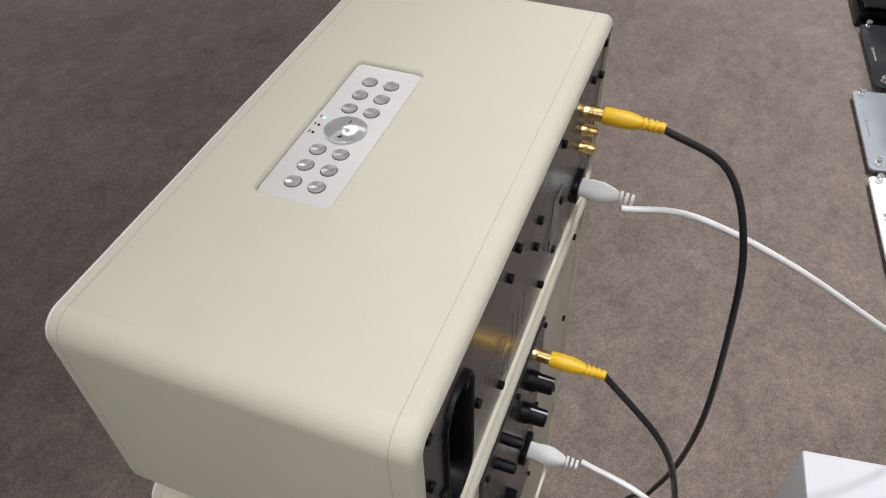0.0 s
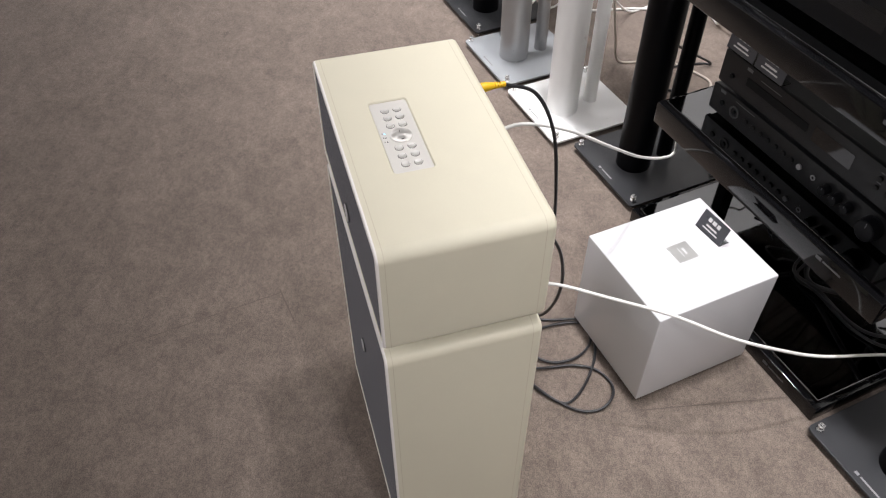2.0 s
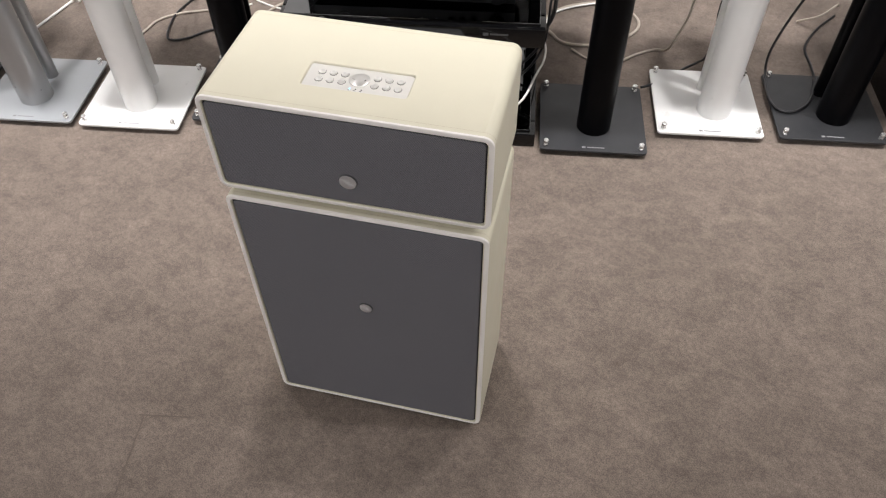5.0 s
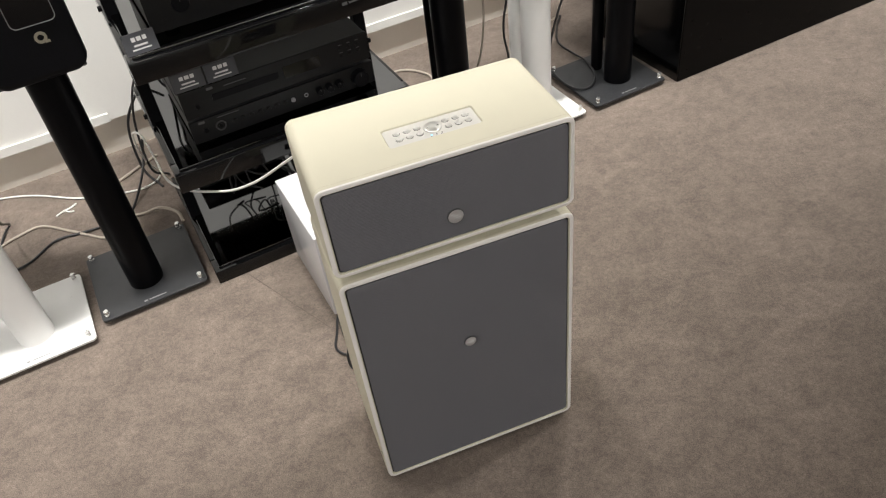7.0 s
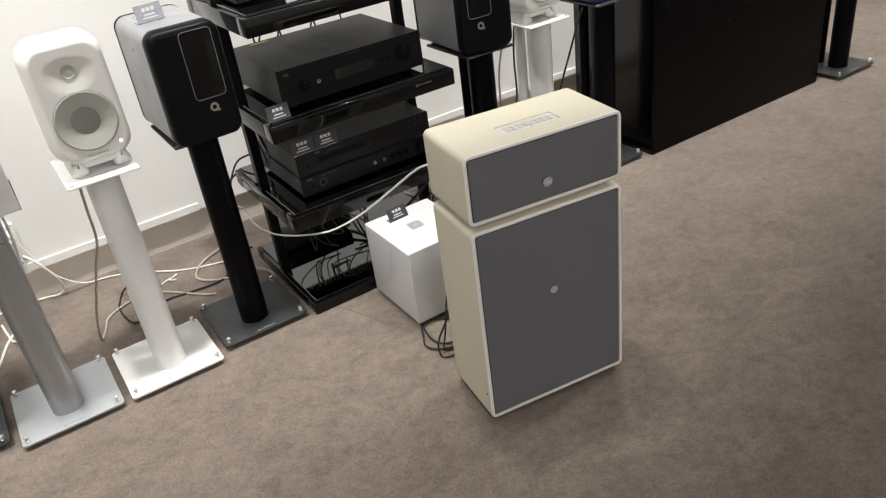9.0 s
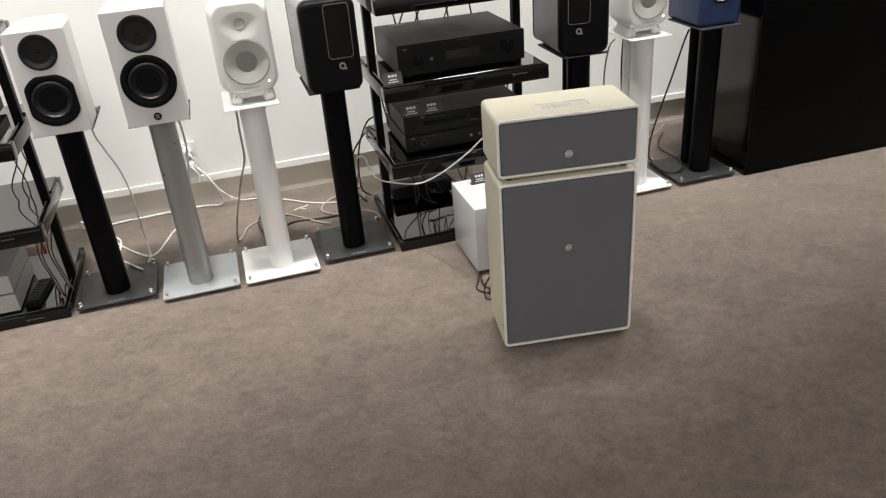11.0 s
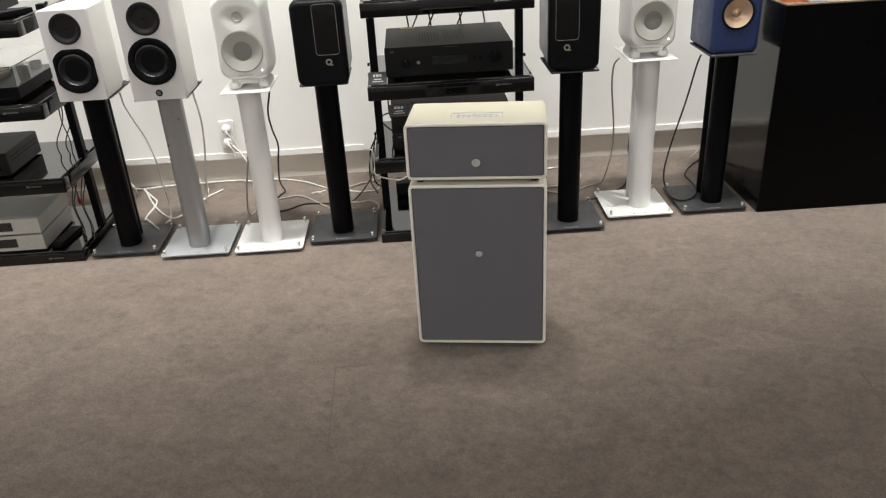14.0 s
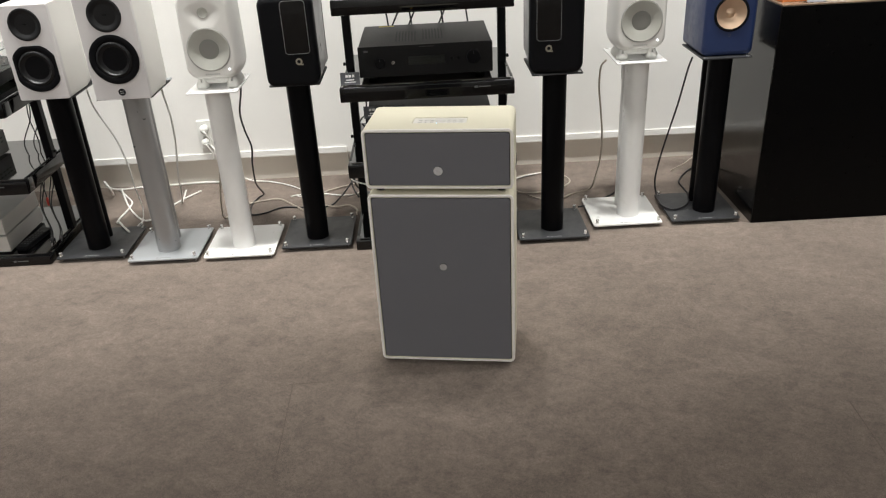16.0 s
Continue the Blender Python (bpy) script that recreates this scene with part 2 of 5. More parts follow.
SILVERBOX = mat("silver_case", (0.48, 0.48, 0.465), rough=0.4, metal=0.4, vary=0.03, scale=20)
DRIVERBLACK = mat("driver_black", (0.008, 0.0083, 0.0096), spec=0.32, rough=0.40, vary=0.04, scale=40)
DISPLAY = mat("display_glass", (0.012, 0.013, 0.014), rough=0.15, vary=0.05)
PRINT = mat("pale_print", (0.62, 0.62, 0.62), rough=0.5, vary=0.02)
MIDPRINT = mat("mid_print", (0.26, 0.26, 0.265), rough=0.5, vary=0.02)
GOLDMARK = mat("dull_gold_mark", (0.42, 0.39, 0.31), rough=0.35, metal=0.7, vary=0.03)
DIMPRINT = mat("dim_print", (0.08, 0.08, 0.083), rough=0.5, vary=0.02)
SIGN = mat("sign_card", (0.05, 0.052, 0.06), rough=0.35, vary=0.05, scale=80)
# Lit copy of the dark card: the light it catches is painted in.
SIGNLIT = mat("sign_card_lit", (0.30, 0.31, 0.36), rough=0.3, vary=0.05, scale=80)
ACRYL = glass("clear_acrylic", (0.97, 0.98, 0.98), 0.03)
SHELFGLASS = mat("black_glass", (0.15, 0.152, 0.156), rough=0.04, metal=1.0, coat=0.3, vary=0.04, rough_vary=0.02)
COUNTERBLACK = mat("black_lacquer", (0.0012, 0.0012, 0.0014), spec=0.5, rough=0.16, vary=0.1, scale=50, rough_vary=0.03, bump=0.03, bump_scale=400)
YELLOWTAPE = mat("yellow_label", (0.62, 0.48, 0.02), rough=0.5)
COUNTERTOP = mat("brown_board", (0.20, 0.14, 0.095), rough=0.28, vary=0.18, scale=9, stain=0.15, stain_scale=6)
WOOD = mat("veneer", (0.62, 0.45, 0.27), rough=0.45, vary=0.15, scale=14)
REDPLUG = mat("red_plastic", (0.5, 0.03, 0.02), rough=0.4)
ORANGE = mat("orange_card", (0.62, 0.2, 0.06), rough=0.5)
BLUELED = glow("blue_led", (0.2, 0.6, 1.0), 2.5)
WHITELED = glow("white_led", (1.0, 1.0, 0.98), 3.0)


# ---- mesh helpers ----
def shade(me, degrees):
    """Smooth shading up to that angle; faces with many corners stay flat."""
    me.polygons.foreach_set("use_smooth", [True] * len(me.polygons))
    me.set_sharp_from_angle(angle=radians(degrees))
    flat = [e for p in me.polygons if p.loop_total > 6 for e in p.edge_keys]
    if flat:
        if "sharp_edge" not in me.attributes:
            me.attributes.new("sharp_edge", "BOOLEAN", "EDGE")
        mark, where = me.attributes["sharp_edge"].data, {e.key: e.index for e in me.edges}
        for key in flat:
            mark[where[key]].value = True


def part(name, bm, material, parent=None, label="", smooth=None):
    me = bpy.data.meshes.new(name)
    bmesh.ops.recalc_face_normals(bm, faces=bm.faces)
    bm.to_mesh(me)
    bm.free()
    me.materials.append(material)
    if smooth is not None:
        shade(me, smooth)
    ob = new(name, me)
    if parent is not None:
        ob.parent = parent
    if label:
        ob["label"] = label
    return ob


def thing(name, m, label, category, group="", kind=""):
    ob = new(name)
    ob.empty_display_size = 0.05
    ob.matrix_world = m
    return tagged(ob, label, category, group, kind)


def box(x0, x1, y0, y1, z0, z1, bevel=0.0, seg=2, bm=None):
    bm2 = bmesh.new()
    bmesh.ops.create_cube(bm2, size=1, matrix=Matrix.LocRotScale(((x0 + x1) / 2, (y0 + y1) / 2, (z0 + z1) / 2), None,
                                                                  (x1 - x0, y1 - y0, z1 - z0)))
    if bevel:
        bmesh.ops.bevel(bm2, geom=bm2.edges[:], offset=bevel, segments=seg, profile=0.5, affect="EDGES")
    if bm is None:
        return bm2
    me = bpy.data.meshes.new("tmp")
    bm2.to_mesh(me)
    bm2.free()
    bm.from_mesh(me)
    bpy.data.meshes.remove(me)
    return bm


def rrect(w, h, r, n=6, cx=0.0, cy=0.0):
    """A closed loop of 2D points: a rectangle with round corners."""
    pts = []
    for qx, qy, a0 in ((1, 1, 0), (-1, 1, 90), (-1, -1, 180), (1, -1, 270)):
        for i in range(n + 1):
            a = radians(a0 + 90 * i / n)
            pts.append((cx + qx * (w / 2 - r) + r * math.cos(a), cy + qy * (h / 2 - r) + r * math.sin(a)))
    return pts


def circle(r, n=32, cx=0.0, cy=0.0):
    return [(cx + r * math.cos(2 * math.pi * i / n), cy + r * math.sin(2 * math.pi * i / n)) for i in range(n)]


def loft(loops, cap0=True, cap1=True, bm=None):
    """Joins closed loops of equal length, each a list of 3D points."""
    bm = bm or bmesh.new()
    rings = [[bm.verts.new(p) for p in loop] for loop in loops]
    n = len(rings[0])
    for a, b in zip(rings, rings[1:]):
        for i in range(n):
            bm.faces.new((a[i], a[(i + 1) % n], b[(i + 1) % n], b[i]))
    if cap0:
        bm.faces.new(rings[0][::-1])
    if cap1:
        bm.faces.new(rings[-1])
    return bm


def even(loop, n):
    """The closed 2D loop again, as n points at equal steps along it."""
    p = np.array(loop + loop[:1])
    run = np.concatenate(([0.0], np.cumsum(np.hypot(*np.diff(p, axis=0).T))))
    at_run = np.linspace(0.0, run[-1], n, endpoint=False)
    return list(zip(np.interp(at_run, run, p[:, 0]).tolist(), np.interp(at_run, run, p[:, 1]).tolist()))


def along(plane, loop, d):
    """Puts a 2D loop into a plane: 'y' lies upright and faces the viewer, 'z' lies flat, 'x' faces sideways."""
    if plane == "y":
        return [(a, d, b) for a, b in loop]
    if plane == "x":
        return [(d, a, b) for a, b in loop]
    return [(a, b, d) for a, b in loop]


def plate(plane, loop_of, d0, d1, edge=0.0, bm=None):
    """A solid between two depths whose outline is loop_of(inset); both rims are rounded by edge."""
    if edge:
        loops = [(edge, d0), (edge * 0.3, d0 + edge * 0.3 * (1 if d1 > d0 else -1)), (0, d0 + edge * (1 if d1 > d0 else -1)),
                 (0, d1 - edge * (1 if d1 > d0 else -1)), (edge * 0.3, d1 - edge * 0.3 * (1 if d1 > d0 else -1)), (edge, d1)]
    else:
        loops = [(0, d0), (0, d1)]
    return loft([along(plane, loop_of(i), d) for i, d in loops], bm=bm)


def disc(plane, r, d0, d1, cx=0.0, cy=0.0, n=32, edge=0.0, bm=None):
    return plate(plane, lambda i: circle(r - i, n, cx, cy), d0, d1, edge, bm)


def lathe(plane, profile, cx=0.0, cy=0.0, n=40, cap0=True, cap1=True):
    """Turned shape: profile is a list of (radius, depth)."""
    return loft([along(plane, circle(max(r, 1e-4), n, cx, cy), d) for r, d in profile], cap0, cap1)


def smooth_path(points, steps=8):
    """Catmull-Rom line through the points."""
    p = [Vector(q) for q in points]
    p = [p[0] * 2 - p[1]] + p + [p[-1] * 2 - p[-2]]
    out = []
    for i in range(1, len(p) - 2):
        for k in range(steps):
            t = k / steps
            a, b, c, d = p[i - 1], p[i], p[i + 1], p[i + 2]
            out.append(0.5 * ((2 * b) + (c - a) * t + (2 * a - 5 * b + 4 * c - d) * t * t + (3 * b - a - 3 * c + d) * t ** 3))
    return out + [p[-2]]


def tube(points, r, n=8, steps=8, bm=None):
    line = smooth_path(points, steps) if steps else [Vector(q) for q in points]
    up, loops = Vector((0, 0, 1)), []
    side = None
    for i, q in enumerate(line):
        d = (line[min(i + 1, len(line) - 1)] - line[max(i - 1, 0)]).normalized()
        if side is None:
            side = d.cross(up if abs(d.z) < 0.9 else Vector((1, 0, 0))).normalized()
        side = (side - d * side.dot(d)).normalized()
        top = side.cross(d)
        loops.append([q + r * (math.cos(2 * math.pi * k / n) * side + math.sin(2 * math.pi * k / n) * top) for k in range(n)])
    return loft(loops, bm=bm)


UPRIGHT = pose(0, 0, 0, 90, 0, 0)


def bars(rows, m, bm=None):
    """Unreadable print: flat bars (x, y, width, height) in the plane of m."""
    bm = bm or bmesh.new()
    for x, y, w, h in rows:
        vs = [bm.verts.new(m @ Vector(q)) for q in ((x - w / 2, y - h / 2, 0), (x + w / 2, y - h / 2, 0), (x + w / 2, y + h / 2, 0), (x - w / 2, y + h / 2, 0))]
        bm.faces.new(vs)
    return bm


# ---- the room ----
def structure(name, bm, material, label, m=WALL):
    ob = part(name, bm, material)
    ob.matrix_world = m
    return tagged(ob, label, kind="structure")


U0, U1, V0, VW = -4.2, 5.2, -4.2, 1.45
structure("floor", box(U0 - 0.2, U1 + 0.2, V0 - 0.2, VW + 0.4, -0.15, 0), CARPET, "grey-brown short pile carpet with brushed marks")
structure("wall_north", box(U0, U1, VW, VW + 0.15, 0.115, CEIL, 0.0015), PAINT, "white painted wall panel standing proud of its base")
for a, b in ((U0, -0.388), (0.02, U1)):
    structure("trim", box(a, b, VW - 0.007, VW - 0.0005, 0.113, 0.142, 0.002), PAINT, "white painted lip along the foot of the wall")
structure("baseboard", box(U0, U1, VW + 0.025, VW + 0.15, 0.0, 0.1148), STEEL, "brushed steel plinth set back under the white wall")
# Unseen walls and ceiling, added to close the room for reflections.
structure("wall_south", box(U0, U1, V0 - 0.15, V0, 0.0, CEIL), PAINT, "unseen white wall added to close the room")
structure("wall_west", box(U0 - 0.15, U0, V0, VW + 0.2, 0.0, CEIL), PAINT, "unseen white wall added to close the room")
structure("wall_east", box(U1, U1 + 0.15, V0, VW + 0.2, 0.0, CEIL), PAINT, "unseen white wall added to close the room")
structure("ceiling", box(U0, U1, V0, VW + 0.2, CEIL, CEIL + 0.15), CEILING, "unseen white ceiling added to close the room")


# ---- the cream speaker and its subwoofer ----
W, D = 0.3634, 0.1880
RIM = 0.0085


def cabinet_body(z0, z1, r=0.014):
    """Cabinet shell with round long edges, and shallow wells at the front and the back."""
    h, cz = z1 - z0, (z0 + z1) / 2

    def lp(i, y):
        return along("y", rrect(W - 2 * i, h - 2 * i, max(r - i, 0.002), 8, 0, cz), y)

    return loft([lp(RIM, 0.006), lp(RIM, 0.0012), lp(RIM - 0.0015, 0.0), lp(0.003, 0.0), lp(0.0009, 0.0009), lp(0, 0.003), lp(0, D - 0.007),
                 lp(0.0005, D - 0.0045), lp(0.0020, D - 0.0020), lp(0.0045, D - 0.0005), lp(0.0072, D), lp(RIM, D - 0.0008), lp(RIM, D - 0.005)])


def seam(z0, z1, y, r=0.014):
    h, cz = z1 - z0, (z0 + z1) / 2
    return loft([along("y", rrect(W + 0.0003, h + 0.0003, r, 8, 0, cz), y + d) for d in (-0.00025, 0.00025)], False, False)


def badge(parent, x, z, r):
    b = part("badge", disc("y", r, 0.0005, -0.0022, x, z, 36, 0.0006), SPUNFRONT, parent, "round spun metal badge", 30)
    part("badge_ring", loft([along("y", circle(q, 36, x, z), y) for q, y in ((r + 0.0012, 0.0008), (r + 0.0012, -0.0016), (r + 0.0001, -0.0016), (r + 0.0001, 0.0008))]),
         DIMPRINT, b, "thin dark ring", 30)
    mark = bmesh.new()
    for dx, w, dz in ((-0.2, 0.6, 0.3), (0.05, 0.7, 0.0), (0.2, 0.6, -0.3)):
        box(x + dx * r - w * r * 0.6, x + dx * r + w * r * 0.6, -0.0026, -0.0020, z + dz * r - 0.09 * r, z + dz * r + 0.09 * r, bm=mark)
    part("emblem", mark, PRINT, b, "pale raised mark")


def screw(parent, x, z, r=0.0030, y=D - 0.0030):
    part("screw", disc("y", r, y, y + 0.0024, x, z, 12, 0.0007), BLACK, parent, "", 40)


def carve(ob, cutter_bm):
    """Cuts a well into a mesh."""
    me = bpy.data.meshes.new("cut")
    bmesh.ops.recalc_face_normals(cutter_bm, faces=cutter_bm.faces)
    cutter_bm.to_mesh(me)
    cutter_bm.free()
    tool = bpy.data.objects.new("cut", me)
    scene.collection.objects.link(tool)
    bpy.context.view_layer.update()
    tool.matrix_world = ob.matrix_world.copy()
    mod = ob.modifiers.new("well", "BOOLEAN")
    mod.operation, mod.object, mod.solver = "DIFFERENCE", tool, "EXACT"
    bpy.context.view_layer.update()
    made = bpy.data.meshes.new_from_object(ob.evaluated_get(bpy.context.evaluated_depsgraph_get()))
    ob.modifiers.clear()
    old = ob.data
    ob.data = made
    bpy.data.objects.remove(tool)
    bpy.data.meshes.remove(me)
    bpy.data.meshes.remove(old)


def wireless_speaker():
    z0, z1 = 0.5215, 0.6740
    t = thing("wireless_speaker", pose(0, 0, 0), "cream vinyl wireless speaker with grey cloth front, on a subwoofer", "speaker")
    body = part("body", cabinet_body(z0, z1), LEATHER, t, "cream grained vinyl shell", 35)
    py0, py1, px = 0.0465, 0.0915, 0.0655
    pcy = (py0 + py1) / 2
    well = loft([along("z", rrect(2 * px + 2 * i, py1 - py0 + 2 * i, 0.004 + i, 6, 0.0015, pcy), z) for i, z in ((0, z1 - 0.0035), (0, z1 - 0.0016), (0.0004, z1 - 0.0008), (0.0011, z1 - 0.0002), (0.0017, z1 + 0.0002), (0.0017, z1 + 0.01))])
    carve(body, well)
    shade(body.data, 35)
    part("front_trim", loft([along("y", rrect(W - 2 * i, z1 - z0 - 2 * i, max(0.014 - i, 0.002), 8, 0, (z0 + z1) / 2), y) for i, y in
                             ((0.0003, 0.0022), (0.0011, 0.0002), (0.0030, -0.0006), (RIM - 0.002, -0.0006), (RIM - 0.0005, 0.0012), (RIM - 0.0005, 0.004), (0.0030, 0.004))], False, False), TRIM, t, "paler cream rim", 30)
    part("grille", plate("y", lambda i: rrect(W - 2 * RIM - 0.0036 - 2 * i, z1 - z0 - 2 * RIM - 0.0036 - 2 * i, 0.006, 6, 0, (z0 + z1) / 2), 0.005, 0.0004, 0.0012), CLOTH, t, "grey woven cloth", 30)
    for y in (0.0080, D - 0.0125):
        part("seam", seam(z0, z1, y), STITCH, t)
    part("grille_joint", plate("y", lambda i: rrect(W - 2 * RIM - 0.0002 - 2 * i, z1 - z0 - 2 * RIM - 0.0002 - 2 * i, 0.006, 6, 0, (z0 + z1) / 2), 0.0057, 0.0035), RUBBER, t, "narrow dark joint round the cloth", 30)
    badge(t, 0, 0.5690, 0.0112)
    # control panel in the top
    p = part("control_panel", plate("z", lambda i: rrect(2 * px - 0.0006 - 2 * i, py1 - py0 - 0.0006 - 2 * i, 0.0038, 5, 0.0015, pcy), z1 - 0.0045, z1 - 0.0022, 0.0003), ALU, t, "sunken brushed aluminium key panel", 30)
    zt = z1 - 0.0022
    ox, oy = 0.0032, -0.0042
    for sx in (-1, 1):
        for k in range(3):
            for by in (0.0665, 0.0810):
                bx, by = ox + sx * (0.0205 + 0.0145 * k), by + oy
                b = part("button", lathe("z", [(0.0045, zt - 0.0004), (0.0045, zt + 0.0006), (0.0042, zt + 0.0010), (0.0030, zt + 0.0007), (0.0004, zt + 0.0003)], bx, by, 24), SPUNTOP, p, "dished spun metal key", 60)
                part("key_gap", loft([along("z", circle(q, 24, bx, by), zt + h) for q, h in ((0.0045, -0.0003), (0.0045, 0.00025), (0.0049, 0.00025), (0.0051, -0.0003))], False, False), KEYGAP, b, "dark gap round the key")
    part("volume_wheel", lathe("z", [(0.0128, zt - 0.0004), (0.0128, zt + 0.0010), (0.0122, zt + 0.0014), (0.0005, zt + 0.0007)], ox, 0.0738 + oy, 48), SPUNTOP, p, "round spun metal volume wheel", 60)
    marks = bmesh.new()
    box(ox - 0.0088, ox - 0.0058, 0.0735 + oy, 0.0739 + oy, zt + 0.0009, zt + 0.0014, bm=marks)
    box(ox + 0.0058, ox + 0.0088, 0.0735 + oy, 0.0739 + oy, zt + 0.0009, zt + 0.0014, bm=marks)
    box(ox + 0.0071, ox + 0.0075, 0.0722 + oy, 0.0752 + oy, zt + 0.0009, zt + 0.0014, bm=marks)
    part("wheel_marks", marks, RUBBER, p)
    for i, x in enumerate((-0.0075, 0.0, 0.0075)):
        part("led", disc("z", 0.0009, zt - 0.0002, zt + 0.0004, ox + x, 0.0565 + oy, 10), BLUELED if i == 0 else RUBBER, p, "lit blue lamp" if i == 0 else "")
    part("panel_print", bars([(ox + x - 0.0008, 0.0538 + oy, 0.0026, 0.0010) for x in (-0.0075, 0.0, 0.0075)], Matrix.Translation((0, 0, zt + 0.0001))), DIMPRINT, p, "tiny grey print")
    # back
    rear = part("rear_panel", plate("y", lambda i: rrect(W - 2 * RIM - 0.001 - 2 * i, z1 - z0 - 2 * RIM - 0.001 - 2 * i, 0.005, 5, 0, (z0 + z1) / 2), D - 0.009, D - 0.0030, 0.0004), REARSTEEL, t, "black metal connection plate")
    def slot(i):
        return rrect(0.034 - 2 * i, 0.098 - 2 * i, 0.014 - i, 7, 0.127, 0.592)

    carve(rear, plate("y", lambda i: slot(i + 0.0012), D - 0.03, D + 0.01))
    carve(body, plate("y", lambda i: slot(i + 0.0012), D - 0.07, D + 0.01))
    shade(body.data, 35)
    for x, z in ((0.118, 0.634), (0.098, 0.586), (0.054, 0.542), (0.164, 0.613), (0.150, 0.578), (0.134, 0.542), (0.047, 0.634), (0.033, 0.644), (-0.008, 0.605), (-0.014, 0.622), (-0.059, 0.553), (-0.032, 0.544),
                 (-0.069, 0.591), (-0.136, 0.542), (-0.062, 0.644), (-0.156, 0.572), (-0.139, 0.642), (-0.168, 0.628), (-0.165, 0.656), (0.164, 0.656)):
        screw(t, x, z)
    part("bass_port", loft([along("y", slot(i), y) for i, y in ((-0.0022, D - 0.0032), (-0.0018, D - 0.0010), (-0.0006, D - 0.0006), (0.0008, D - 0.0014), (0.0040, D - 0.012), (0.0070, D - 0.060))], False, True), BLACK, t, "deep slot-shaped black bass port", 40)
    for x, z in ((-0.121, 0.628), (-0.121, 0.613), (-0.121, 0.598)):
        j = part("socket_jack", lathe("y", [(0.0045, D - 0.005), (0.0045, D + 0.001), (0.0040, D + 0.002), (0.0040, D + 0.008), (0.0016, D + 0.008), (0.0016, D + 0.004)], x, z, 16), BRASS, t, "gold-plated signal jack", 40)
    part("power_inlet", plate("y", lambda i: rrect(0.026 - 2 * i, 0.020 - 2 * i, 0.006, 5, -0.124, 0.558), D - 0.006, D + 0.001, 0.0008), BLACK, t, "black mains inlet", 30)
    lab = bars([(-0.060, 0.580, 0.022, 0.050)], Matrix.Translation((0, D - 0.0027, 0)) @ UPRIGHT)
    part("panel_print", bars([(0.010 + 0.012 * k, 0.566 + 0.004 * k, 0.0012, 0.030) for k in range(3)], Matrix.Translation((0, D - 0.0027, 0)) @ UPRIGHT), DIMPRINT, t, "fine printed lines")
    part("rating_label", lab, MIDPRINT, t, "small printed rating label")
    for x in (-0.15, 0.15):
        for y in (0.03, D - 0.03):
            part("foot", disc("z", 0.011, z0 - 0.0115, z0 + 0.001, x, y, 20, 0.001), RUBBER, t, "", 40)
    return t


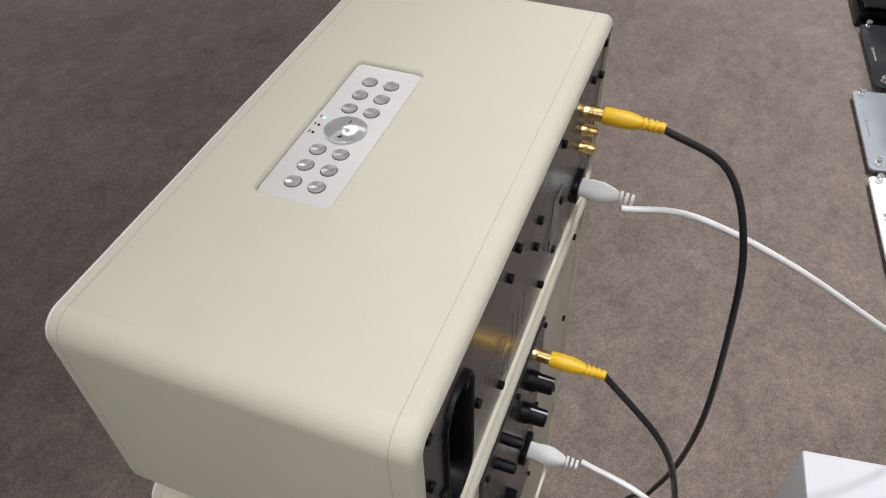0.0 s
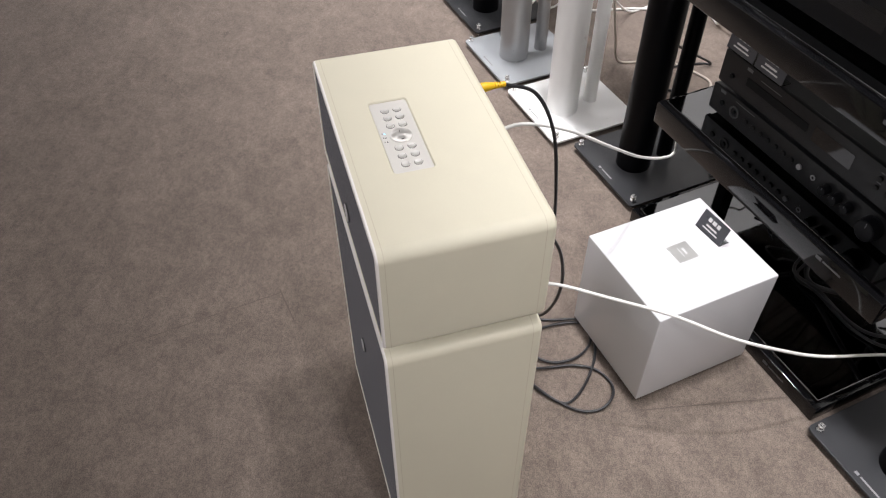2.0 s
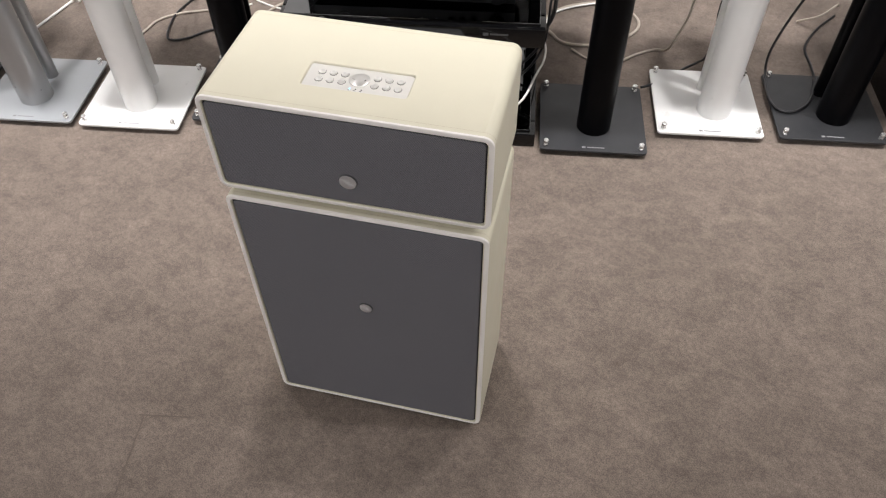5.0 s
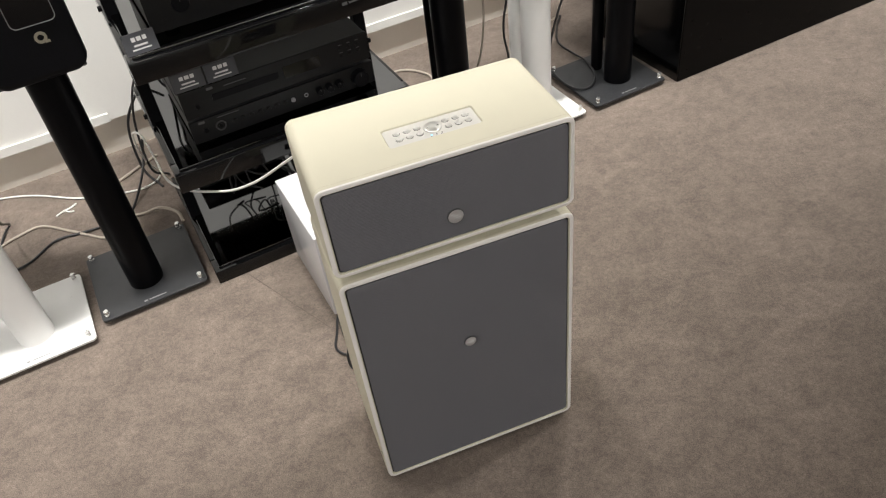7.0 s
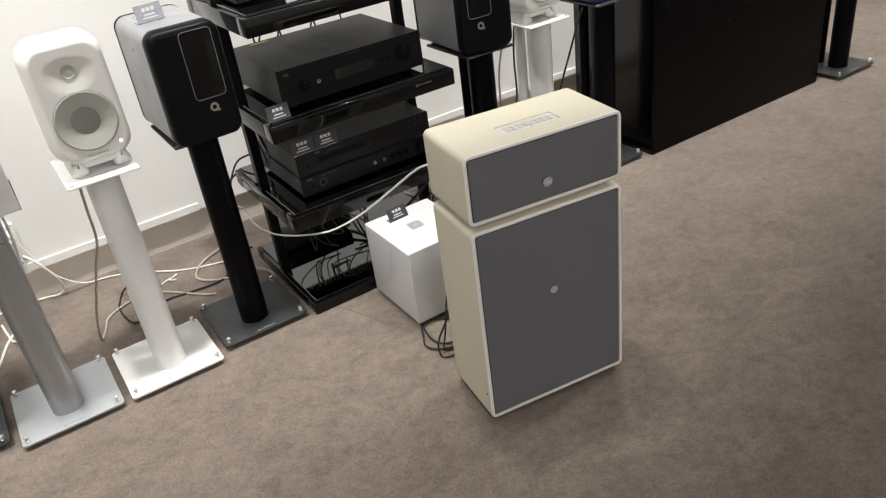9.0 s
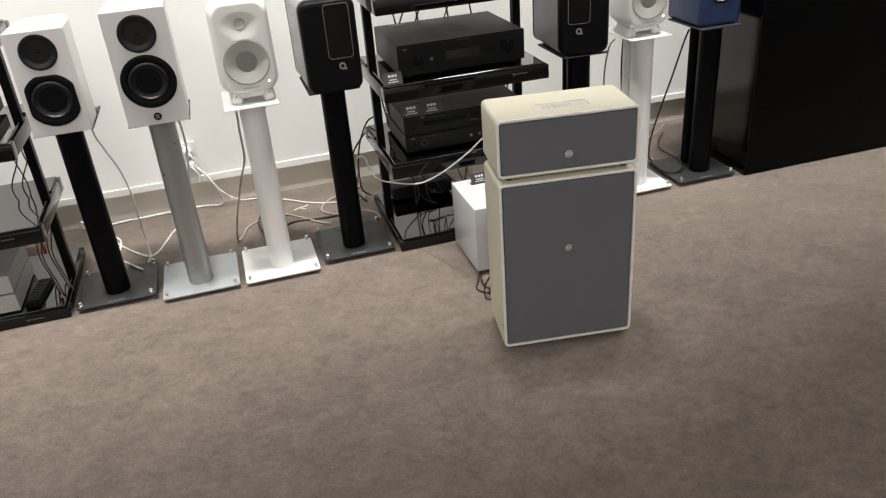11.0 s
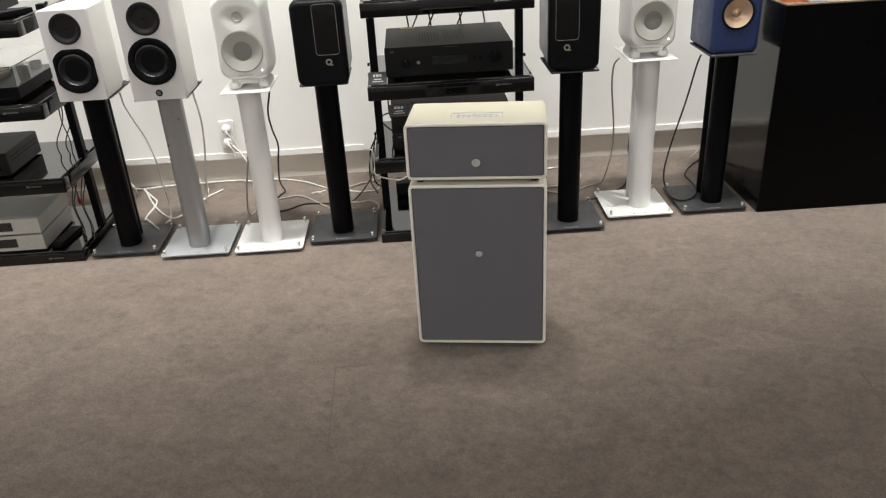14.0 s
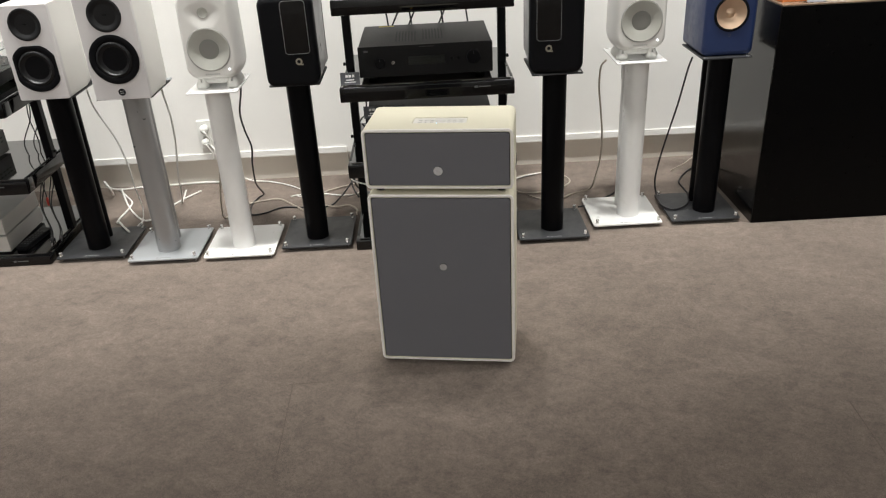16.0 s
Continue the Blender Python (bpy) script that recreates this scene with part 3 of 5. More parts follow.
def subwoofer():
    z0, z1 = 0.0145, 0.5070
    t = thing("subwoofer", pose(0, 0, 0), "tall cream vinyl subwoofer with grey cloth front, standing on the carpet", "subwoofer")
    part("body", cabinet_body(z0, z1), LEATHER, t, "cream grained vinyl shell", 35)
    part("front_trim", loft([along("y", rrect(W - 2 * i, z1 - z0 - 2 * i, max(0.014 - i, 0.002), 8, 0, (z0 + z1) / 2), y) for i, y in
                             ((0.0003, 0.0022), (0.0011, 0.0002), (0.0030, -0.0006), (RIM - 0.002, -0.0006), (RIM - 0.0005, 0.0012), (RIM - 0.0005, 0.004), (0.0030, 0.004))], False, False), TRIM, t, "paler cream rim", 30)
    part("grille", plate("y", lambda i: rrect(W - 2 * RIM - 0.0036 - 2 * i, z1 - z0 - 2 * RIM - 0.0036 - 2 * i, 0.006, 6, 0, (z0 + z1) / 2), 0.005, 0.0004, 0.0012), CLOTH, t, "grey woven cloth", 30)
    for y in (0.0080, D - 0.0125):
        part("seam", seam(z0, z1, y), STITCH, t)
    part("grille_joint", plate("y", lambda i: rrect(W - 2 * RIM - 0.0002 - 2 * i, z1 - z0 - 2 * RIM - 0.0002 - 2 * i, 0.006, 6, 0, (z0 + z1) / 2), 0.0057, 0.0035), RUBBER, t, "narrow dark joint round the cloth", 30)
    badge(t, 0, 0.3060, 0.0095)
    part("back_board", plate("y", lambda i: rrect(W - 2 * RIM - 0.001 - 2 * i, z1 - z0 - 2 * RIM - 0.001 - 2 * i, 0.005, 5, 0, (z0 + z1) / 2), D - 0.009, D - 0.004, 0.0004), LEATHER, t, "cream back board")
    panel = part("amplifier_plate", plate("y", lambda i: rrect(0.150 - 2 * i, 0.26 - 2 * i, 0.004, 5, 0.014, 0.348), D - 0.006, D - 0.0015, 0.0005), REARSTEEL, t, "black metal amplifier plate")
    for x, z in ((-0.100, 0.490), (-0.150, 0.478), (-0.155, 0.362), (-0.155, 0.240), (0.155, 0.478), (0.022, 0.490), (0.155, 0.336), (-0.09, 0.030), (0.09, 0.030)):
        screw(t, x, z, y=D - 0.0038)
    for x, z in ((-0.055, 0.472), (0.014, 0.472), (0.082, 0.472), (-0.055, 0.36), (-0.057, 0.23), (0.076, 0.36), (0.076, 0.23)):
        screw(panel, x, z, 0.0024, D - 0.0012)
    for x, z in ((-0.022, 0.443), (-0.008, 0.418)):
        k = part("knob", lathe("y", [(0.0085, D - 0.002), (0.0085, D + 0.004), (0.0075, D + 0.006), (0.0070, D + 0.017), (0.0060, D + 0.018)], x, z, 24), BLACK, t, "black turning knob", 40)
        part("pointer", box(x - 0.0007, x + 0.0007, D + 0.005, D + 0.0186, z + 0.0055, z + 0.0080), PRINT, k, "white pointer line")
    for x in (-0.027,):
        part("socket_jack", lathe("y", [(0.0045, D - 0.002), (0.0045, D + 0.002), (0.0038, D + 0.003), (0.0038, D + 0.010), (0.0016, D + 0.010), (0.0016, D + 0.004)], x, 0.471, 16), BRASS, t, "gold-plated signal jack", 40)
    part("power_inlet", plate("y", lambda i: rrect(0.028 - 2 * i, 0.022 - 2 * i, 0.006, 5, -0.030, 0.325), D - 0.002, D + 0.003, 0.0008), BLACK, t, "black mains inlet", 30)
    for x, z in ((0.044, 0.462), (0.060, 0.455)):
        part("terminal", lathe("y", [(0.0042, D - 0.002), (0.0042, D + 0.010), (0.0036, D + 0.013), (0.0020, D + 0.0134)], x, z, 16), BLACK, t, "stubby black terminal", 40)
    part("power_switch", box(0.01, 0.03, D - 0.002, D + 0.005, 0.31, 0.325, 0.001), BLACK, t, "black rocker switch")
    part("side_button", disc("x", 0.0025, -W / 2 + 0.001, -W / 2 - 0.0012, 0.012, 0.083, 12, 0.0005), BLACK, t, "tiny dark fixing", 40)
    for x in (-0.15, 0.15):
        for y in (0.03, D - 0.03):
            part("foot", disc("z", 0.012, 0.0, z0 + 0.001, x, y, 20, 0.001), RUBBER, t, "", 40)
    return t


wireless_speaker()
subwoofer()


# ---- speaker stands ----
STANDS = "speaker stands along the wall"


def speaker_stand(u, v, plate_mat, tube_mat, words, dx=0.0, square=0.25):
    t = thing("speaker_stand", at(u, v), words, "speaker stand", STANDS)
    base = part("base_plate", plate("z", lambda i: rrect(square - 2 * i, square - 2 * i, 0.010, 5), 0.013, 0.019, 0.0008), plate_mat, t, "square metal base plate", 30)
    for sx in (-1, 1):
        for sy in (-1, 1):
            s = part("stud", lathe("z", [(0.0015, 0.0), (0.0045, 0.006), (0.0045, 0.0205), (0.0062, 0.0205), (0.0062, 0.0245), (0.0045, 0.0255), (0.0045, 0.030), (0.0062, 0.031), (0.0062, 0.034), (0.005, 0.0355)],
                                  sx * (square / 2 - 0.0145), sy * (square / 2 - 0.0145), 16), CHROME, base, "polished levelling stud", 35)
    part("column", lathe("z", [(0.0400, 0.0185), (0.0400, 0.593)], dx, -0.032, 40), tube_mat, t, "thick round upright tube", 40)
    part("cable_tube", lathe("z", [(0.0175, 0.0185), (0.0175, 0.593)], dx * 0.35, 0.054, 24), tube_mat, t, "slim rear tube", 40)
    top = part("top_plate", plate("z", lambda i: rrect(0.166 - 2 * i, 0.232 - 2 * i, 0.006, 4, dx, 0.019), 0.593, 0.598, 0.0006), plate_mat, t, "", 30)
    for sx in (-1, 1):
        for sy in (-1, 1):
            part("pad", disc("z", 0.006, 0.5978, 0.5988, dx + sx * 0.071, 0.019 + sy * 0.104, 14), CHROME, top, "small bright screw head")
    part("base_print", bars([(-0.022, -square / 2 + 0.013, 0.008, 0.006), (0.006, -square / 2 + 0.013, 0.040, 0.0035)], Matrix.Translation((0, 0, 0.0192))), MIDPRINT, base, "small printed maker's mark")
    return t


WB, WW, WS = "black steel speaker stand with thick tube and square base", "white steel speaker stand with thick tube and square base", "silver-grey steel speaker stand with thick tube and square base"
S_L4 = (-1.261, 0.874)
S_L3 = (-0.989, 0.825)
S_L2 = (-0.719, 0.820)
S_L1 = (-0.448, 0.861)
S_R1 = (0.402, 0.822)
S_R2 = (0.682, 0.903)
S_R3 = (0.967, 0.905)
S_R4 = (2.295, 0.822)
for (su, sv), a, b, words, dx in ((S_L4, GREYPLATE, TUBEBLACK, WB, 0), (S_L3, SILVERPLATE, SILVERPOST, WS, 0), (S_L2, WHITEPLATE, WHITEPLATE, WW, 0.0045), (S_L1, GREYPLATE, TUBEBLACK, WB, -0.004),
                                  (S_R1, GREYPLATE, TUBEBLACK, WB, 0.003), (S_R2, WHITEPLATE, WHITEPLATE, WW, 0.018), (S_R3, GREYPLATE, TUBEBLACK, WB, 0.018), (S_R4, GREYPLATE, TUBEBLACK, WB, 0)):
    speaker_stand(su, sv, a, b, words, dx)


# ---- bookshelf speakers ----
def grey_black_speaker(u, v, rz, side):
    """Round-edged speaker; its driver window sits nearer to one side."""
    w, h, d = 0.173, 0.283, 0.285
    t = thing("bookshelf_speaker", at(u, v, 0.5985, rz), "grey bookshelf speaker with rounded black front, on a black stand", "speaker", "black-fronted speaker pair")
    part("body", loft([along("y", rrect(w - 2 * i, h - 2 * i, 0.030, 8, 0, h / 2), y) for i, y in ((0, 0.034), (0, d - 0.012))]), GREYSIDE, t, "light grey satin shell", 35)
    part("front_baffle", loft([along("y", rrect(w - 2 * i, h - 2 * i, max(0.030 - i, 0.012), 8, 0, h / 2), y) for i, y in ((0.016, 0.0), (0.010, 0.0010), (0.005, 0.0045), (0.0018, 0.010), (0.0003, 0.018), (-0.0004, 0.022), (-0.0004, 0.035))]), BLACK, t, "soft-edged satin black front", 50)
    part("back_panel", loft([along("y", rrect(w - 2 * i, h - 2 * i, 0.030, 8, 0, h / 2), y) for i, y in ((-0.001, d - 0.013), (-0.001, d - 0.003), (0.003, d))]), BLACK, t, "black rear rim", 35)
    iw, iz0, iz1, ix = 0.075, 0.107, 0.268, 0.025 * side
    ic, ih = (iz0 + iz1) / 2, iz1 - iz0
    ins = part("driver_window", plate("y", lambda i: rrect(iw - 2 * i, ih - 2 * i, 0.010, 6, ix, ic), 0.004, -0.0012, 0.0006), GLOSSBLACK, t, "glossy black driver cover", 30)
    part("window_rim", loft([along("y", rrect(iw + 2 * i, ih + 2 * i, 0.010 + i, 6, ix, ic), y) for i, y in ((0.0013, 0.002), (0.0013, -0.0018), (0.0002, -0.0018), (0.0002, 0.002))]), SILVERPOST, ins, "thin bright rim", 30)
    lz = 0.0820
    lg = part("emblem", loft([along("y", circle(q, 28, ix, lz), y) for q, y in ((0.0108, 0.001), (0.0108, -0.0014), (0.0056, -0.0014), (0.0056, 0.001))], False, False), GOLDMARK, t, "round dull gold mark", 40)
    part("emblem_tail", box(ix + 0.004, ix + 0.0130, -0.0013, 0.0005, lz - 0.0115, lz - 0.0070), GOLDMARK, lg)
    return t


grey_black_speaker(-0.446, 0.730, 1.5, 1)
grey_black_speaker(0.399, 0.722, -3.4, -1)


def white_monitor(u, v, rz=0):
    """Barrel-shaped white studio monitor on its own low foot."""
    t = thing("studio_monitor", at(u, v, 0.5985, rz), "white rounded studio monitor speaker with pale grille, on a white stand", "speaker", "white studio monitors")
    w, h, zb = 0.190, 0.283, 0.032
    cz = zb + h / 2
    tz, wz, wr = zb + 0.2115, zb + 0.0985, 0.0675

    def lp(sw, sh, y, r):
        pts = []
        for a, b in rrect(w * sw, h * sh, r, 18, 0, cz):
            q = (b - cz) / (h / 2)
            k = 1 - (0.13 if q > 0 else 0.10) * q * q
            pts.append((a * k, b))
        return along("y", even(pts, 120), y)

    def scoop(x, z):
        """Depth of the moulded front: a soft waveguide round the tweeter and the seat of the woofer."""
        q = math.hypot(x / 0.060, (z - tz) / (0.036 if z > tz else 0.052))
        y = 0.0060 * max(0.0, 1 - q * q) ** 1.8 if q < 1 else 0.0
        r = math.hypot(x, z - wz)
        return y + 0.022 * min(1.0, max(0.0, (0.0672 - r) / 0.0015))

    rings = []
    for k in range(1, 45):
        f = k / 44
        rings.append([(x, scoop(x, z), z) for x, _, z in ((a * f, 0, cz + (b - cz) * f) for a, _, b in lp(0.80, 0.88, 0.0, 0.030))])
    shell = part("shell", loft(rings + [lp(0.84, 0.905, 0.0012, 0.032), lp(0.89, 0.94, 0.006, 0.034), lp(0.94, 0.97, 0.018, 0.036), lp(0.985, 0.99, 0.040, 0.038), lp(1.0, 1.0, 0.070, 0.040),
                                lp(0.985, 0.99, 0.105, 0.042), lp(0.93, 0.95, 0.140, 0.042), lp(0.80, 0.86, 0.172, 0.040)]), WHITESAT, t, "smooth white cast shell", 60)
    wo = part("woofer", lathe("y", [(wr, 0.006), (wr, -0.0010), (wr - 0.0018, -0.0020), (wr - 0.004, -0.0012), (0.055, 0.0010), (0.045, 0.0035), (0.036, 0.0062), (0.030, 0.0080)], 0, wz, 64, False, True), CONE, t, "pale grey perforated woofer grille", 60)
    part("dust_cap", lathe("y", [(0.0320, 0.0076), (0.0280, 0.0070), (0.016, 0.0066), (0.002, 0.0064)], 0, wz, 40), GRID, wo, "darker grey centre", 60)
    part("woofer_rim", loft([along("y", circle(q, 64, 0, wz), y) for q, y in ((wr + 0.0010, 0.004), (wr + 0.0010, -0.0008), (wr - 0.0002, -0.0008), (wr - 0.0002, 0.004))], False, False), MIDPRINT, wo, "thin grey rim", 40)
    part("tweeter", lathe("y", [(0.0165, 0.0100), (0.0165, 0.0034), (0.0145, 0.0028), (0.0130, 0.0038), (0.0122, 0.0042), (0.0010, 0.0030)], 0, tz, 36), CONE, t, "small round grey tweeter grille", 50)
    part("led", disc("y", 0.0032, 0.004, -0.0010, 0.056, zb + 0.034, 14, 0.0006), WHITELED, t, "lit white lamp")
    part("nameplate", bars([(-0.021 + 0.007 * i, zb + 0.0205, 0.0045, 0.0050) for i in range(7)], Matrix.Translation((0, -0.0006, 0)) @ UPRIGHT), SILVERBOX, t, "small embossed name")
    foot = bmesh.new()
    for sx in (-1, 1):
        loft([along("z", rrect(0.040 - 2 * i, 0.11 - 2 * i, 0.014, 6, sx * 0.050, 0.078), z) for i, z in ((0.003, 0.0), (0, 0.004), (0, 0.014), (0.004, 0.022), (0.009, 0.036))], bm=foot)
    box(-0.050, 0.050, 0.034, 0.120, 0.013, 0.036, 0.008, bm=foot)
    part("stand_foot", foot, WHITEPLASTIC, t, "pale low table foot", 40)
    return t


white_monitor(S_L2[0] + 0.0145, S_L2[1] - 0.072)
white_monitor(S_R2[0] + 0.0115, S_R2[1] - 0.078)


def white_bookshelf(u, v, flat, rz=0):
    """White two-way speaker with black drivers and a narrowed back."""
    w, h, d = (0.160, 0.297, 0.24) if flat else (0.174, 0.328, 0.26)
    words = "white bookshelf speaker with two black drivers, on a " + ("black stand" if flat else "silver stand")
    t = thing("bookshelf_speaker", at(u, v, 0.5985, rz), words, "speaker", "white two-way speakers")

    def lp(k, y, r=0.003):
        return along("y", rrect(w * k, h, r, 4, 0, h / 2), y)

    part("front_baffle", plate("y", lambda i: rrect(w - 2 * i, h - 2 * i, 0.004, 4, 0, h / 2), 0.0, 0.018, 0.0016), BAFFLE, t, "satin white front, shade greyed into its colour", 30)
    baffle = t.children[0]
    carve(baffle, disc("y", 0.0560, -0.05, 0.017, 0, 0.102 if flat else 0.1275, 48))
    carve(baffle, disc("y", 0.0420, -0.05, 0.017, 0, 0.238 if flat else 0.2625, 48))
    part("body", loft([lp(0.985, 0.0185), lp(0.985, d * 0.62), lp(0.70, d)]), WHITESAT, t, "white cabinet with slanted rear sides", 25)
    wz, wr = (0.102, 0.072) if flat else (0.1275, 0.0725)
    tz, tr = (0.238, 0.050) if flat else (0.2625, 0.052)

    def ring(r, y, z, cut):
        pts = circle(r, 56, 0, z)
        if cut:
            pts = [(max(-cut, min(cut, a)), min(b, z + r * 0.93)) for a, b in pts]
        return along("y", pts, y)

    c = 0.064 if flat else 0
    wf = part("woofer", loft([ring(wr + 0.004, 0.004, wz, c and c + 0.002), ring(wr + 0.004, -0.003, wz, c and c + 0.002), ring(wr, -0.0042, wz, c)] +
                             [along("y", circle(q, 56, 0, wz), y) for q, y in ((0.058, -0.004), (0.055, -0.001), (0.054, 0.012))], True, True), BLACK, t, "black woofer flange", 45)
    part("surround", lathe("y", [(0.0555, -0.0012), (0.053, -0.0055), (0.0485, -0.006), (0.045, -0.001)], 0, wz, 48, False, False), DRIVERBLACK, wf, "black rubber surround", 60)
    part("cone", lathe("y", [(0.0455, -0.0010), (0.028, 0.010), (0.022, 0.012), (0.016, 0.008), (0.002, 0.006)], 0, wz, 44, False, True), DRIVERBLACK, wf, "dished black cone", 60)
    tf = part("tweeter", lathe("y", [(tr, 0.004), (tr, -0.002), (tr - 0.003, -0.0035), (0.040, -0.001), (0.026, 0.008), (0.015, 0.014)], 0, tz, 48), DRIVERBLACK, t, "black horn tweeter", 60)
    part("dome", lathe("y", [(0.0145, 0.0135), (0.012, 0.009), (0.007, 0.0065), (0.001, 0.0055)], 0, tz, 28), GLOSSBLACK, tf, "", 60)
    part("dome_bridge", box(-0.006, 0.006, 0.0015, 0.004, tz - 0.0025, tz + 0.0025, 0.001), BLACK, tf)
    b = part("badge", disc("y", 0.0115, 0.001, -0.0016, 0, 0.024, 28, 0.0005), BLACK, t, "round dark badge", 40) if not flat else None
    if b:
        part("emblem", bars([(-0.003, 0.027, 0.005, 0.003), (0.003, 0.021, 0.005, 0.003), (0.003, 0.028, 0.004, 0.002), (-0.003, 0.020, 0.004, 0.002)], Matrix.Translation((0, -0.0018, 0)) @ UPRIGHT), PRINT, b)
    part("bottom_plinth", box(-w / 2 - 0.001, w / 2 + 0.001, 0.002, d - 0.05, -0.0005, 0.003), BLACK, t, "thin black underside")
    return t


white_bookshelf(S_L3[0] + 0.003, S_L3[1] - 0.128, False)
white_bookshelf(S_L4[0] + 0.003, S_L4[1] - 0.125, True)


def blue_speaker(u, v, rz=0):
    w, h, d = 0.170, 0.26, 0.22
    t = thing("bookshelf_speaker", at(u, v, 0.5985, rz), "matt blue compact speaker with a rose-gold driver, on a black stand", "speaker")
    part("body", loft([along("y", rrect(w - 2 * i, h - 2 * i, 0.020, 7, 0, h / 2), y) for i, y in ((0.016, 0.0), (0.008, 0.0012), (0.002, 0.006), (0, 0.014), (0, d - 0.01), (0.006, d))]), BLUE, t, "curved blue cabinet", 50)
    carve(t.children[0], disc("y", 0.0520, -0.05, 0.022, 0, 0.138, 48))
    shade(t.children[0].data, 50)
    z, r = 0.138, 0.058
    dr = part("driver_frame", lathe("y", [(r, 0.004), (r, -0.0016), (r - 0.004, -0.003), (r - 0.008, -0.001)], 0, z, 56, False, False), BLACK, t, "black driver surround", 50)
    for i in range(40):
        a = 2 * math.pi * i / 40
        part("rib", box(-0.0012, 0.0012, -0.0034, -0.0008, r - 0.0085, r - 0.001, 0.0004, 1), RUBBER, dr).matrix_basis = Matrix.Translation((0, 0, z)) @ Matrix.Rotation(a, 4, "Y")
    part("cone", lathe("y", [(r - 0.0085, -0.0012), (0.030, 0.008), (0.017, 0.014)], 0, z, 48, False, True), GOLD, dr, "rose-gold cone", 60)
    part("tweeter", lathe("y", [(0.016, 0.0135), (0.012, 0.009), (0.004, 0.006), (0.001, 0.0055)], 0, z, 28), GOLD, dr, "small gold tweeter", 60)
    part("emblem", loft([along("y", circle(q, 20, 0, 0.068), y) for q, y in ((0.0052, 0.002), (0.0052, -0.0004), (0.0038, -0.0004), (0.0038, 0.002))], False, False), DIMPRINT, t, "faint round mark")
    return t


blue_speaker(S_R3[0] + 0.021, S_R3[1] - 0.077)


# ---- white cube subwoofer ----
def cube_subwoofer():
    u0, u1, v0, v1 = -0.1095, 0.1045, 0.4585, 0.700
    t = thing("cube_subwoofer", at((u0 + u1) / 2, v0), "glossy white cube subwoofer on short feet on the carpet", "subwoofer")
    w, d = u1 - u0, v1 - v0
    part("body", box(-w / 2, w / 2, 0, d, 0.014, 0.2385, 0.0022, 3), WHITEGLOSS, t, "gloss white lacquered box", 40)
    b = part("top_badge", plate("z", lambda i: rrect(0.040 - 2 * i, 0.040 - 2 * i, 0.002, 3, -0.005, 0.126), 0.2380, 0.2393, 0.0003), SILVERBOX, t, "square pale grey badge")
    part("emblem", bars([(-0.005, 0.130, 0.014, 0.004), (-0.005, 0.122, 0.022, 0.002)], Matrix.Translation((0, 0, 0.2395))), PRINT, b)
    for sx in (-1, 1):
        for y in (0.025, d - 0.025):
            part("foot", disc("z", 0.011, 0, 0.0145, sx * (w / 2 - 0.025), y, 18, 0.001), SILVERPOST, t, "", 40)
    return t


cube_subwoofer()


# ---- equipment racks ----
def rack(u0, u1, v0, v1, levels, words, group="hi-fi racks"):
    """levels: top heights of the shelf frames, the first of which is the base."""
    w, d = u1 - u0, v1 - v0
    t = thing("hifi_rack", at((u0 + u1) / 2, v0), words, "rack", group)
    for i, z in enumerate(levels):
        hh = 0.036 if i == 0 else 0.047
        f = bmesh.new()
        b = 0.052
        box(-w / 2, w / 2, 0, b, z - hh, z, 0.003, bm=f)
        box(-w / 2, w / 2, d - b, d, z - hh, z, 0.003, bm=f)
        box(-w / 2, -w / 2 + b, b, d - b, z - hh, z, 0.003, bm=f)
        box(w / 2 - b, w / 2, b, d - b, z - hh, z, 0.003, bm=f)
        s = part("shelf_frame", f, GLOSSBLACK, t, "glossy black shelf frame", 30)
        part("glass_shelf", box(-w / 2 + 0.012, w / 2 - 0.012, 0.012, d - 0.012, z + 0.0004, z + 0.0065, 0.0012), SHELFGLASS, s, "black glass shelf")
        part("badge_print", bars([(w * 0.28, z - 0.016, 0.012, 0.007), (w * 0.28 + 0.028, z - 0.016, 0.038, 0.004)], Matrix.Translation((0, -0.0006, 0)) @ UPRIGHT), MIDPRINT if i == len(levels) - 1 else DIMPRINT, s, "small printed maker's mark")
    for sx in (-1, 1):
        p = part("post", box(sx * (w / 2 - 0.018) - 0.014, sx * (w / 2 - 0.018) + 0.014, d * 0.55 - 0.016, d * 0.55 + 0.016, levels[0] - 0.02, levels[-1] + 0.02, 0.003), BLACK, t, "black square post")
        for z in levels[1:]:
            part("bolt", disc("x", 0.006, sx * (w / 2 - 0.002), sx * (w / 2 + 0.006), d * 0.55, z + 0.02, 12, 0.001), BLACK, p, "", 40)
    return t


rack(-0.303, 0.265, 0.722, 1.180, (0.036, 0.322, 0.587, 0.862), "black four-level hi-fi rack with black glass shelves, filled with amplifiers")
rack(-1.972, -1.404, 0.745, 1.20, (0.036, 0.321, 0.590, 0.866), "black hi-fi rack with black glass shelves, beside white speakers")


# Stand-in box, added to darken the rack's lowest bay and its mirror image.
def dark_stand_in():
    t = thing("power_distributor", at(-0.075, 1.045, 0.0425), "long dull black box standing in for the dark area on the rack base", "power distributor")
    part("case", box(-0.170, 0.065, 0.0, 0.075, 0.010, 0.060, 0.003), RUBBER, t, "dull black case", 30)
    for sx in (-0.14, 0.035):
        part("foot", disc("z", 0.012, 0.0, 0.0105, sx, 0.037, 16, 0.001), RUBBER, t, "", 40)
    return t


dark_stand_in()


